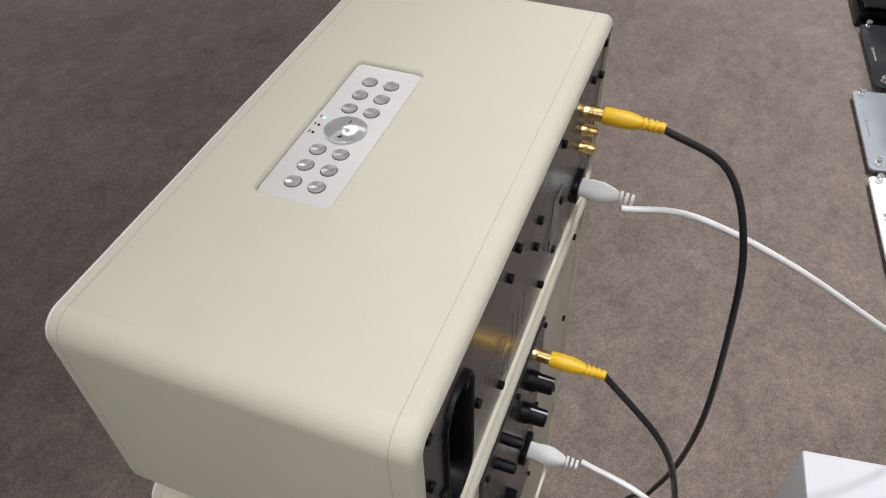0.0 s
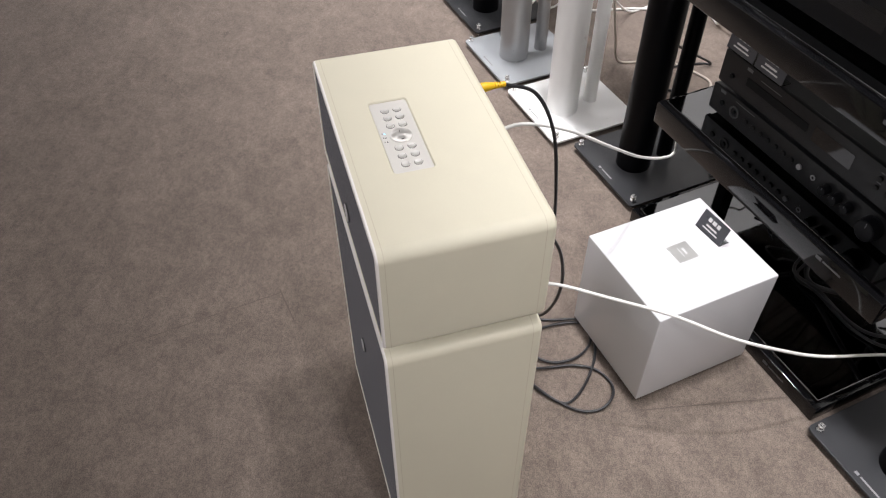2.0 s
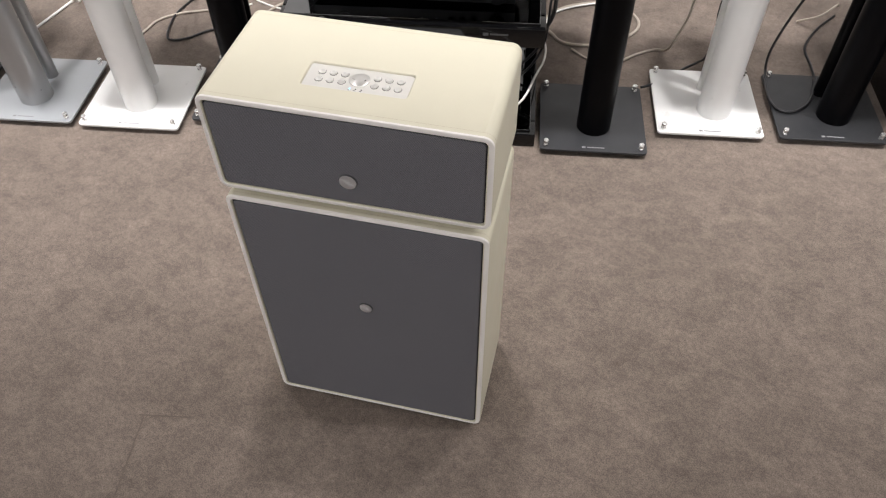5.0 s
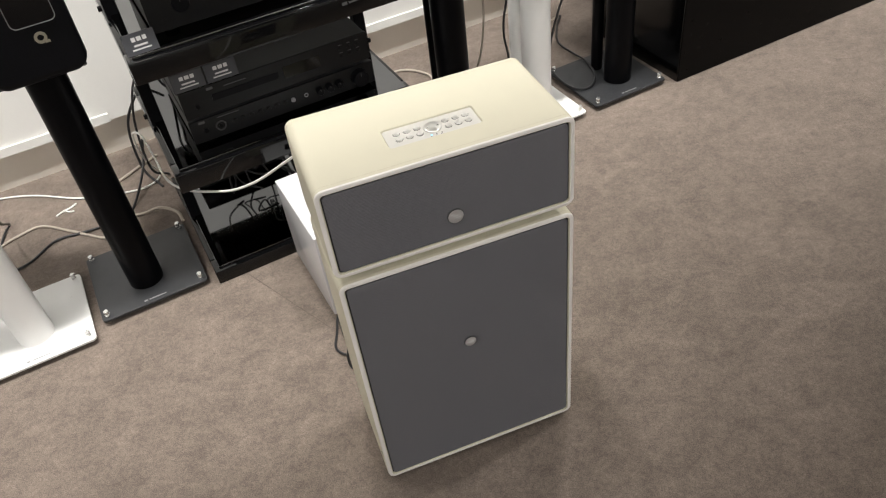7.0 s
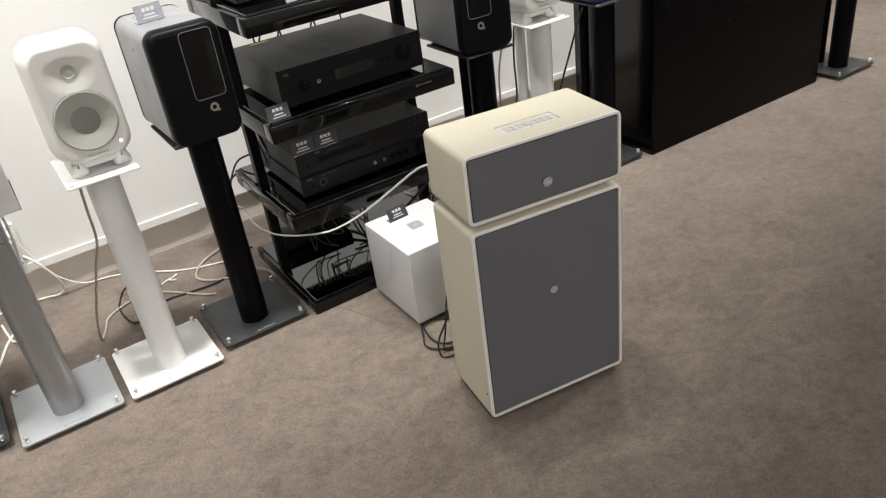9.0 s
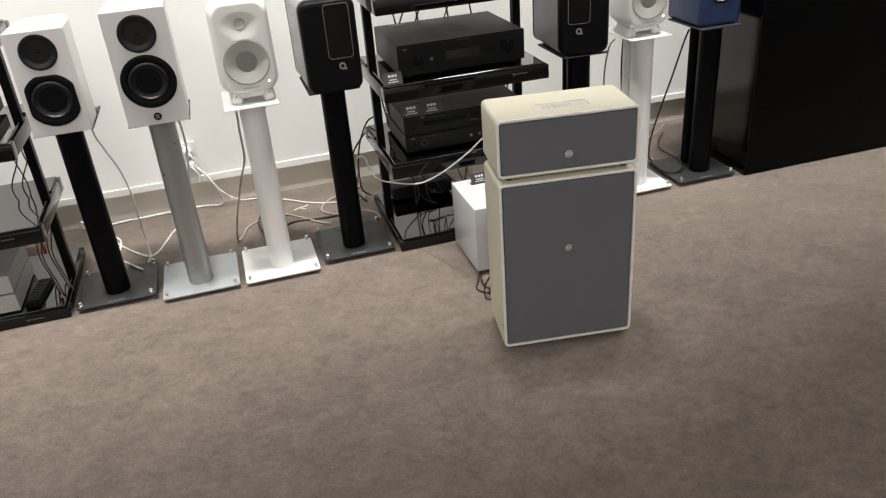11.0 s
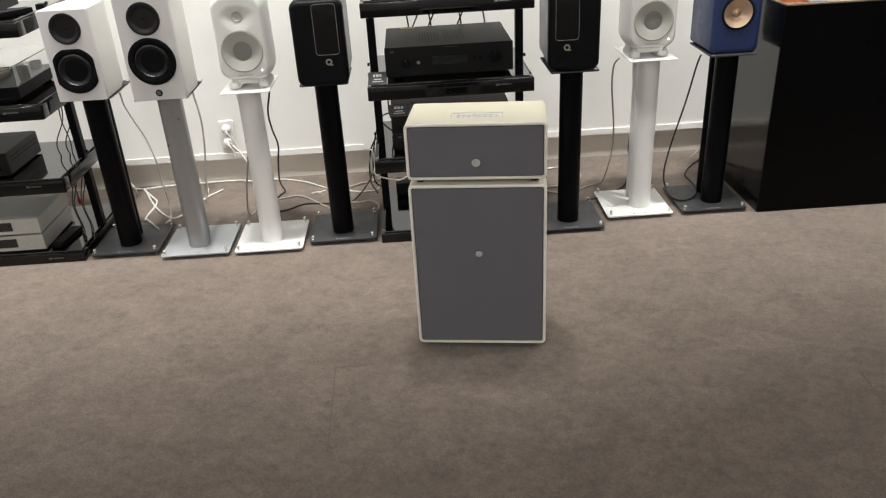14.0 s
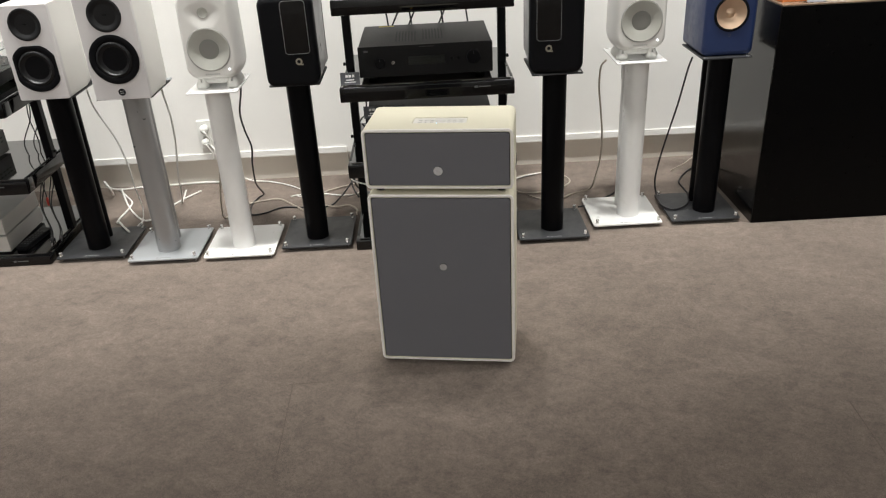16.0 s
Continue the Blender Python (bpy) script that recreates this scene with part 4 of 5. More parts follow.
# ---- electronics ----
def feet(t, w, d, h=0.010, r=0.016):
    for sx in (-1, 1):
        for y in (0.04, d - 0.04):
            part("foot", disc("z", r, 0, h, sx * (w / 2 - 0.04), y, 18, 0.001), RUBBER, t, "", 40)


def knob(parent, x, z, r, depth=0.016, material=BLACK):
    k = part("knob", lathe("y", [(r * 1.05, 0.001), (r * 1.05, -0.002), (r, -0.003), (r * 0.96, -depth), (r * 0.85, -depth - 0.0012)], x, z, 28), material, parent, "black turning knob" if material is BLACK else "", 40)
    part("pointer", box(x - 0.0006, x + 0.0006, -depth - 0.0016, -depth - 0.0008, z + r * 0.35, z + r * 0.85), DIMPRINT, k)
    return k


def casing(t, w, d, h, z0=0.010, front=AMP, lid=AMPTOP, top_slots=True):
    part("front_panel", plate("y", lambda i: rrect(w - 2 * i, h - 2 * i, 0.003, 3, 0, z0 + h / 2), 0, 0.010, 0.0008), front, t, "dark front panel", 30)
    b = part("case", box(-w / 2 + 0.002, w / 2 - 0.002, 0.0105, d, z0 + 0.002, z0 + h - 0.001, 0.0015), lid, t, "folded sheet-metal case")
    return b


def av_receiver():
    w, h, d = 0.436, 0.0985, 0.345
    t = thing("amplifier", at(-0.019, 0.774, 0.5937), "large dark grey hi-fi receiver with vented lid, on the rack", "amplifier", "rack electronics")
    b = casing(t, w, d, h, 0.012)
    feet(t, w, d, 0.0125)
    for gx, gy in ((-0.095, 0.070), (-0.005, 0.090)):
        slots = bmesh.new()
        for c in range(7):
            for r in range(11):
                bars([(gx + c * 0.0105, gy + r * 0.0150, 0.0042, 0.0092)], Matrix.Translation((0, 0, 0.012 + h - 0.0006)), bm=slots)
        part("vent", slots, RUBBER, b, "rows of dark vent slots")
    part("warning_label", bars([(-0.135, d - 0.022, 0.055, 0.018)], Matrix.Translation((0, 0, 0.012 + h - 0.0005))), YELLOWTAPE, b, "yellow warning sticker")
    part("display", plate("y", lambda i: rrect(0.120 - 2 * i, 0.028 - 2 * i, 0.002, 3, 0.003, 0.060), 0.002, -0.0008, 0.0003), DISPLAY, t, "dull unlit display window")
    knob(t, -0.149, 0.056, 0.017, 0.006)
    knob(t, 0.156, 0.064, 0.023, 0.010)
    for x in (0.085, 0.106):
        part("button", disc("y", 0.006, 0.002, -0.003, x, 0.062, 18, 0.0008), BLACK, t, "", 40)
    part("headphone_jack", lathe("y", [(0.0052, 0.001), (0.0052, -0.0014), (0.0032, -0.0014), (0.0032, 0.004)], -0.106, 0.0565, 18), CHROME, t, "small bright socket", 40)
    part("usb_port", disc("y", 0.006, 0.001, -0.0012, -0.188, 0.030, 16), RUBBER, t)
    part("panel_print", bars([(-0.192, 0.096, 0.014, 0.006)], Matrix.Translation((0, -0.0003, 0)) @ UPRIGHT), DIMPRINT, t, "small printed maker's mark")
    part("panel_line", bars([(0.005, 0.104, 0.05, 0.0014)], Matrix.Translation((0, -0.0003, 0)) @ UPRIGHT), DIMPRINT, t)
    return t


av_receiver()


def integrated_amp(u, v, z):
    w, h, d = 0.434, 0.053, 0.31
    t = thing("amplifier", at(u, v, z), "black integrated amplifier with a row of keys, on the rack", "amplifier", "rack electronics")
    casing(t, w, d, h)
    feet(t, w, d)
    part("panel_print", bars([(-0.19, 0.057, 0.014, 0.006), (-0.13, 0.057, 0.05, 0.0015)], Matrix.Translation((0, -0.0003, 0)) @ UPRIGHT), DIMPRINT, t)
    part("power_key", disc("y", 0.0055, 0.001, -0.003, -0.185, 0.036, 18, 0.0006), BLACK, t, "", 40)
    jog = part("jog_ring", lathe("y", [(0.012, 0.001), (0.012, -0.002), (0.009, -0.002), (0.009, 0.001)], -0.152, 0.036, 24), AMPTOP, t, "ringed round key cluster", 40)
    part("jog_centre", disc("y", 0.004, 0.001, -0.003, -0.152, 0.036, 16, 0.0006), BLACK, jog, "", 40)
    for i in range(8):
        part("button", disc("y", 0.0052, 0.001, -0.0035, -0.120 + i * 0.0195, 0.036, 16, 0.0008), RUBBER if i < 7 else MIDPRINT, t, "", 40)
    part("headphone_jack", lathe("y", [(0.005, 0.001), (0.005, -0.0014), (0.003, -0.0014), (0.003, 0.004)], 0.048, 0.036, 18), MIDPRINT, t, "", 40)
    for x in (0.080, 0.104, 0.128):
        knob(t, x, 0.037, 0.0088, 0.013)
    knob(t, 0.178, 0.037, 0.019, 0.02)
    return t


integrated_amp(-0.018, 0.786, 0.3287)


def disc_player(u, v, z):
    w, h, d = 0.432, 0.064, 0.30
    t = thing("disc_player", at(u, v, z), "black disc player lying on the amplifier in the rack", "disc player", "rack electronics")
    casing(t, w, d, h, 0.006)
    feet(t, w, d, 0.0065)
    part("disc_tray", plate("y", lambda i: rrect(0.150 - 2 * i, 0.016 - 2 * i, 0.001, 2, -0.075, 0.040), 0.001, -0.0012, 0.0003), BLACK, t, "closed disc tray")
    part("tray_print", bars([(-0.15, 0.062, 0.014, 0.006), (-0.095, 0.058, 0.05, 0.0015)], Matrix.Translation((0, -0.0003, 0)) @ UPRIGHT), DIMPRINT, t)
    part("display", plate("y", lambda i: rrect(0.085 - 2 * i, 0.028 - 2 * i, 0.002, 3, 0.055, 0.040), 0.001, -0.0006, 0.0002), GLOSSBLACK, t, "dark display window")
    part("power_key", disc("y", 0.005, 0.001, -0.003, -0.185, 0.030, 18, 0.0006), BLACK, t, "", 40)
    for i in range(3):
        for k in range(2):
            part("button", disc("y", 0.0042, 0.001, -0.003, 0.150 + i * 0.020, 0.032 + k * 0.018, 14, 0.0006), RUBBER, t, "", 40)
    part("key_print", bars([(0.150 + i * 0.020, 0.0415 + k * 0.018, 0.008, 0.0018) for i in range(3) for k in range(2)], Matrix.Translation((0, -0.0003, 0)) @ UPRIGHT), DIMPRINT, t)
    return t


disc_player(-0.018, 0.790, 0.3917)


# ---- black counter ----
def counter():
    u0, u1, v0, v1, h = 1.124, 2.112, 0.766, 1.18, 0.766
    t = thing("counter", at(u0, v0), "tall smooth black counter block standing on the carpet", "counter")
    w, d = u1 - u0, v1 - v0
    part("body", box(0, w, 0.004, d, 0.0, h - 0.004, 0.0012), COUNTERBLACK, t, "glossy black side panels")
    part("front_panel", box(0.001, w - 0.001, 0.0, 0.0038, 0.002, h - 0.0045, 0.0008), BLACKPOWDER, t, "deep matt black front panel")
    part("countertop", box(0.004, w - 0.004, 0.004, d - 0.004, h - 0.0215, h, 0.0015), COUNTERTOP, t, "brown wooden top board")
    return t


counter()


# ---- price signs ----
def price_sign(m, w=0.066, h=0.038, lean=22, card=SIGN, on="the rack"):
    """A printed card in a clear holder, leaning back; its words are plain bars."""
    t = thing("price_sign", m, "small dark price card in a clear holder, on " + on, "sign", "price signs")
    tilt = pose(0, 0, 0.0012, 90 - lean, 0, 0)
    holder = bmesh.new()
    box(-w / 2, w / 2, 0, h, -0.0016, 0.0004, 0.0004, 1, bm=holder)
    holder.transform(tilt)
    card_ob = part("card", holder, card, t, "dark printed card")
    foot = box(-w / 2, w / 2, -0.001, 0.022, 0.0, 0.0014, 0.0004, 1)
    part("holder_foot", foot, ACRYL, t, "clear acrylic foot")
    face = tilt @ Matrix.Translation((0, 0, 0.0007))
    big = [(-w * 0.17, h * 0.70, w * 0.12, h * 0.20), (0, h * 0.70, w * 0.14, h * 0.20), (w * 0.17, h * 0.70, w * 0.12, h * 0.20)]
    part("heading", bars(big, face), PRINT, card_ob, "white heading bars")
    part("small_print", bars([(0, h * 0.40, w * 0.42, h * 0.09), (0, h * 0.22, w * 0.58, h * 0.07)], face), PRINT, card_ob, "white bars of small print")
    return t


price_sign(at(-0.022, 0.648, 0.2387, 3), 0.062, 0.036, 25, SIGN, "the white subwoofer")
price_sign(at(-0.266, 0.735, 0.5937, 2), 0.062, 0.040, 15, SIGN)
price_sign(at(-0.204, 0.792, 0.4619, 0), 0.068, 0.040, 8, SIGN, "the disc player")
price_sign(at(-0.132, 0.792, 0.4619, 0), 0.068, 0.040, 8, SIGN, "the disc player")
price_sign(at(-0.478, 0.850, 0.8828, 8), 0.066, 0.040, 12, SIGNLIT, "a grey speaker")
price_sign(at(-0.147, 0.740, 0.8688, 4), 0.066, 0.040, 20, SIGNLIT)
price_sign(at(1.240, 0.785, 0.7662, 0), 0.060, 0.042, 20, SIGNLIT, "the black counter")


# ---- small things on the racks and the counter ----
def stacked_box(name, u, v, z, w, d, h, material, words, category, front=None, vents=False):
    t = thing(name, at(u, v, z), words, category, "rack electronics")
    b = part("case", box(-w / 2, w / 2, 0.008, d, 0.006, h, 0.002), material, t, "folded metal case")
    part("front_panel", box(-w / 2, w / 2, 0, 0.0078, 0.006, h, 0.0012), front or material, t, "front panel")
    feet(t, w, d, 0.0065, 0.012)
    if vents:
        for i in range(9):
            for k in range(2):
                part("vent_slot", box(w / 2 - 0.001, w / 2 + 0.0006, 0.03 + i * 0.024, 0.044 + i * 0.024, h * 0.55 + k * 0.014, h * 0.55 + 0.005 + k * 0.014), RUBBER, b)
    return t


for zz in (0.0425, 0.1085):
    su = stacked_box("streaming_amplifier", -1.757, 0.772, zz, 0.42, 0.27, 0.0655, SILVERBOX, "slim silver hi-fi unit with a dark display, in the rack", "amplifier")
    part("display", box(0.012, 0.112, -0.0012, 0.001, 0.020, 0.054, 0.0005), DISPLAY, su, "dark display window")
    part("power_key", disc("y", 0.003, 0.001, -0.0015, 0.160, 0.028, 12), PRINT, su)
bx = stacked_box("amplifier", -1.752, 0.800, 0.3277, 0.300, 0.26, 0.088, AMPTOP, "black amplifier with slotted side, in the rack", "amplifier", AMP, True)
knob(bx, 0.118, 0.03, 0.006, 0.008)


def turntable():
    t = thing("turntable", at(-1.700, 0.795, 0.5967), "black record player under a clear acrylic lid, in the rack", "turntable")
    w, d = 0.43, 0.34
    part("plinth", box(-w / 2, w / 2, 0, d, 0.012, 0.052, 0.003), BLACK, t, "black plinth")
    feet(t, w, d, 0.013, 0.02)
    pl = part("platter", disc("z", 0.145, 0.052, 0.066, -0.04, 0.17, 56, 0.002), SILVERPOST, t, "round metal platter", 40)
    part("mat", disc("z", 0.142, 0.066, 0.069, -0.04, 0.17, 56, 0.0005), WOOD, pl, "tan cork mat", 40)
    arm = part("tonearm", tube([(0.165, 0.27, 0.085), (0.150, 0.17, 0.088), (0.10, 0.09, 0.084), (0.075, 0.06, 0.078)], 0.004), CHROME, t, "thin bright tonearm", 40)
    part("arm_base", disc("z", 0.022, 0.052, 0.080, 0.165, 0.27, 24, 0.002), BLACK, t, "", 40)
    lid = bmesh.new()
    h0, h1, k = 0.0525, 0.118, 0.003
    box(-w / 2, w / 2, 0, k, h0, h1, bm=lid)
    box(-w / 2, w / 2, d - k, d, h0, h1, bm=lid)
    box(-w / 2, -w / 2 + k, k, d - k, h0, h1, bm=lid)
    box(w / 2 - k, w / 2, k, d - k, h0, h1, bm=lid)
    box(-w / 2, w / 2, 0, d, h1 + 0.0002, h1 + k, bm=lid)
    part("lid", lid, ACRYL, t, "clear acrylic dust cover")
    return t


turntable()


def remote(m, words):
    t = thing("remote_control", m, words, "remote control")
    part("body", plate("z", lambda i: rrect(0.044 - 2 * i, 0.165 - 2 * i, 0.007, 4), 0, 0.016, 0.002), BLACK, t, "slim black body", 30)
    for i in range(3):
        for k in range(7):
            part("key", disc("z", 0.0036, 0.0155, 0.0172, -0.012 + 0.012 * i, -0.055 + 0.017 * k, 10), DIMPRINT, t)
    return t


remote(at(-1.505, 0.865, 0.0427, -8), "black remote control lying on the rack base")
remote(at(-1.475, 0.850, 0.8727, -35), "black remote control lying on the top shelf")
stacked_box("amplifier", -1.720, 0.830, 0.8727, 0.38, 0.24, 0.075, AMP, "black amplifier on the top shelf of the rack", "amplifier")
stacked_box("streamer", -0.170, 0.845, 0.8687, 0.200, 0.25, 0.062, AMP, "black player on the top shelf of the rack", "streamer")
stacked_box("amplifier", 0.105, 0.830, 0.8687, 0.230, 0.26, 0.070, AMP, "black amplifier on the top shelf of the rack", "amplifier")


def small_box(m, w, d, h, material, words):
    t = thing("box", m, words, "box")
    part("carton", box(-w / 2, w / 2, 0, d, 0, h, 0.001), material, t, "printed carton")
    part("side_print", bars([(0, h * 0.55, w * 0.7, h * 0.25)], Matrix.Translation((0, -0.0004, 0)) @ UPRIGHT), PRINT, t)
    return t


small_box(at(1.185, 0.815, 0.7662, 4), 0.085, 0.06, 0.05, ORANGE, "small orange carton on the black counter")
small_box(at(1.420, 0.785, 0.7662, -3), 0.07, 0.06, 0.045, SILVERBOX, "small grey carton on the black counter")


# ---- cables ----
def cable(points, r, material, words, wall=True, group="loose cables"):
    t = thing("cable", at(0, 0) if wall else pose(0, 0, 0), words, "cable", group)
    part("lead", tube(points, r, 8, 8), material, t, "", 60)
    return t


def plug_rca(parent, base, direction, length=0.046):
    """Moulded signal plug: shaft at base, ribbed sleeve towards the lead."""
    m = Matrix.Translation(base) @ Vector(direction).to_track_quat("Z", "Y").to_matrix().to_4x4()
    b = lathe("z", [(0.0058, 0.004), (0.0062, 0.006), (0.0062, 0.020), (0.0056, 0.024), (0.0045, 0.029), (0.0043, 0.030)], 0, 0, 20)
    b.transform(m)
    p = part("plug", b, YELLOW, parent, "yellow moulded plug", 40)
    for i in range(4):
        g = disc("z", 0.0046 - 0.0002 * i, 0.0310 + i * 0.0038, 0.0334 + i * 0.0038, 0, 0, 16, 0.0005)
        g.transform(m)
        part("strain_rib", g, YELLOW, p, "", 40)
    c = disc("z", 0.0034, 0.029, 0.046, 0, 0, 12)
    c.transform(m)
    part("sleeve", c, YELLOW, p, "", 40)
    c = lathe("z", [(0.0050, -0.006), (0.0050, 0.0042), (0.0040, 0.0042)], 0, 0, 18)
    c.transform(m)
    part("collar", c, BRASS, p, "gold-plated collar", 40)


def plug_mains(parent, base, direction):
    m = Matrix.Translation(base) @ Vector(direction).to_track_quat("Z", "Y").to_matrix().to_4x4() @ Matrix.Scale(0.84, 4)
    b = loft([along("z", rrect(w, h, min(w, h) * 0.45, 5), z) for w, h, z in ((0.019, 0.0115, -0.004), (0.019, 0.0115, 0.012), (0.021, 0.013, 0.014), (0.021, 0.013, 0.026), (0.014, 0.011, 0.036), (0.009, 0.009, 0.040))])
    b.transform(m)
    p = part("plug", b, WHITEPLASTIC, parent, "white moulded mains plug", 40)
    for i in range(3):
        g = loft([along("z", rrect(0.012 - 0.001 * i, 0.010, 0.003, 3), z) for z in (0.041 + i * 0.005, 0.0438 + i * 0.005)])
        g.transform(m)
        part("strain_rib", g, WHITEPLASTIC, p, "", 40)


F = 0.0045
# signal lead from the speaker to the subwoofer, coiled on the carpet (world frame)
C0 = (-0.121, D + 0.006, 0.628)
C1 = (-0.027, D + 0.008, 0.471)
COIL = [(-0.11, 0.324), (-0.037, 0.305), (0.012, 0.314), (0.052, 0.34), (0.048, 0.374), (0.015, 0.421), (-0.024, 0.456), (-0.064, 0.474), (-0.092, 0.468), (-0.108, 0.431), (-0.114, 0.378), (-0.093, 0.346),
        (-0.063, 0.34), (-0.034, 0.368), (-0.025, 0.413), (-0.04, 0.452), (-0.068, 0.47), (-0.098, 0.466), (-0.124, 0.417), (-0.143, 0.373), (-0.119, 0.337), (-0.061, 0.317), (-0.034, 0.33),
        (-0.025, 0.36), (-0.013, 0.398), (0.012, 0.432), (0.051, 0.443), (0.081, 0.425), (0.091, 0.394), (0.077, 0.358), (0.036, 0.328), (-0.022, 0.302), (-0.079, 0.292), (-0.118, 0.295), (-0.135, 0.310)]
BACK = WALL.inverted()
E0, E1 = BACK @ Vector((-0.121, D + 0.050, 0.627)), BACK @ Vector((-0.028, D + 0.052, 0.469))
rca = cable([tuple(E0), (-0.083, 0.301, 0.601), (-0.065, 0.324, 0.546), (-0.054, 0.333, 0.46), (-0.051, 0.338, 0.352), (-0.066, 0.336, 0.235), (-0.092, 0.328, 0.125), (-0.108, 0.322, 0.060), (-0.118, 0.322, 0.018)]
            + [(a, b, 0.005 + 0.0045 * (k % 5 == 2)) for k, (a, b) in enumerate(COIL)] +
            [(-0.130, 0.325, 0.04), (-0.095, 0.33, 0.09), (-0.040, 0.335, 0.16), (0.002, 0.327, 0.255), (0.017, 0.318, 0.336), (0.020, 0.294, 0.412), tuple(E1)], 0.0027, BLACKCABLE,
            "black signal cable with yellow plugs, coiled on the carpet")
plug_rca(rca, BACK @ Vector(C0), (0.14, 0.99, -0.02))
plug_rca(rca, BACK @ Vector(C1), (0.14, 0.99, -0.04))

mains_a = cable([(-0.083, 0.236, 0.553), (-0.090, 0.29, 0.548), (-0.092, 0.37, 0.510), (-0.112, 0.48, 0.425), (-0.160, 0.58, 0.338), (-0.200, 0.67, 0.275), (-0.232, 0.73, 0.246), (-0.290, 0.79, 0.238),
                 (-0.318, 0.90, 0.212), (-0.322, 1.04, 0.190), (-0.330, 1.11, 0.225), (-0.350, 1.17, 0.20), (-0.345, 1.22, 0.09), (-0.325, 1.25, 0.012), (-0.375, 1.226, F), (-0.47, 1.252, F), (-0.554, 1.295, F), (-0.653, 1.381, F),
                 (-0.743, 1.43, F), (-0.83, 1.43, 0.02), (-0.90, 1.41, 0.10), (-0.955, 1.41, 0.235)], 0.0027, WHITECABLE,
                "white mains cable from the speaker to the wall socket")
plug_mains(mains_a, WALL.inverted() @ Vector((-0.124, D - 0.004, 0.558)), (0.14, 0.99, -0.06))
mains_b = cable([(-0.002, 0.240, 0.322), (0.020, 0.30, 0.318), (0.070, 0.37, 0.305), (0.130, 0.45, 0.288), (0.180, 0.53, 0.250), (0.212, 0.60, 0.220), (0.234, 0.70, 0.170), (0.258, 0.82, 0.136), (0.278, 0.93, 0.095), (0.287, 1.04, 0.055),
                 (0.286, 1.15, 0.022), (0.30, 1.27, 0.006), (0.36, 1.32, 0.006), (0.45, 1.352, 0.006)], 0.0027, WHITECABLE, "white mains cable from the subwoofer over the white cube")
plug_mains(mains_b, WALL.inverted() @ Vector((-0.030, D + 0.002, 0.325)), (0.14, 0.99, -0.02))

# leads that hang from the speakers and lie behind the stands (frame of the wall)
cable([(-0.972, 1.42, 0.205), (-0.93, 1.40, 0.16), (-0.895, 1.40, 0.09), (-0.885, 1.42, 0.03), (-0.905, 1.44, F), (-0.96, 1.455, F), (-1.06, 1.46, F), (-1.18, 1.45, F), (-1.298, 1.445, F), (-1.387, 1.43, F), (-1.43, 1.40, 0.03), (-1.42, 1.36, 0.07),
       (-1.39, 1.33, 0.05), (-1.40, 1.37, F)], 0.0042, WHITECABLE, "white mains cable lying along the foot of the wall")
cable([(-1.386, 1.42, F), (-1.334, 1.344, F), (-1.289, 1.275, F), (-1.281, 1.204, F), (-1.285, 1.115, F), (-1.27, 1.05, 0.015), (-1.252, 1.03, 0.024), (-1.208, 0.969, 0.024), (-1.185, 0.94, 0.024)], 0.0040, WHITECABLE, "white cable winding onto a black stand base")
cable([(-1.38, 1.416, 0.009), (-1.306, 1.266, F), (-1.237, 1.15, F), (-1.18, 1.084, F), (-1.147, 1.088, F), (-1.116, 1.17, F), (-1.08, 1.27, F), (-1.02, 1.36, F)], 0.0038, WHITECABLE, "white cable in a wide curve on the carpet")
cable([(-1.222, 0.96, 0.61), (-1.217, 0.97, 0.554), (-1.215, 0.98, 0.504), (-1.194, 0.99, 0.439), (-1.174, 1.01, 0.36), (-1.164, 1.03, 0.252), (-1.168, 1.05, 0.164), (-1.166, 1.07, 0.07), (-1.160, 1.03, 0.03), (-1.168, 0.99, 0.024)], 0.0030, WHITECABLE, "thin white speaker cable hanging behind a stand")
cable([(-0.945, 0.945, 0.61), (-0.951, 0.955, 0.55), (-0.946, 0.965, 0.475), (-0.949, 0.98, 0.407), (-0.964, 1.0, 0.303), (-0.99, 1.04, 0.199), (-1.03, 1.15, 0.08), (-1.07, 1.25, F), (-1.09, 1.38, F)], 0.0036, WHITECABLE, "white cable hanging behind a silver stand")
cable([(-0.763, 0.81, 0.592), (-0.764, 0.84, 0.542), (-0.766, 0.87, 0.478), (-0.768, 0.93, 0.367), (-0.79, 0.95, 0.296), (-0.814, 0.98, 0.208), (-0.84, 1.02, 0.1), (-0.85, 1.05, 0.012), (-0.826, 1.112, F), (-0.808, 1.165, F), (-0.765, 1.20, F), (-0.718, 1.218, F),
       (-0.66, 1.224, F), (-0.6, 1.163, F), (-0.53, 1.08, F), (-0.50, 1.05, 0.008)], 0.0036, BEIGECABLE, "beige cable hanging down and winding over the carpet")
cable([(-0.66, 0.91, 0.592), (-0.669, 0.92, 0.54), (-0.687, 0.93, 0.466), (-0.686, 0.95, 0.397), (-0.676, 0.97, 0.324), (-0.691, 1.0, 0.247), (-0.72, 1.12, 0.12), (-0.735, 1.28, 0.01), (-0.752, 1.25, F), (-0.766, 1.183, F), (-0.75, 1.085, F), (-0.70, 1.086, F),
       (-0.634, 1.135, F), (-0.553, 1.125, F), (-0.46, 1.12, F), (-0.42, 1.16, F), (-0.36, 1.25, 0.05), (-0.33, 1.28, 0.12)], 0.0034, BLACKCABLE, "black cable hanging down and lying on the carpet")
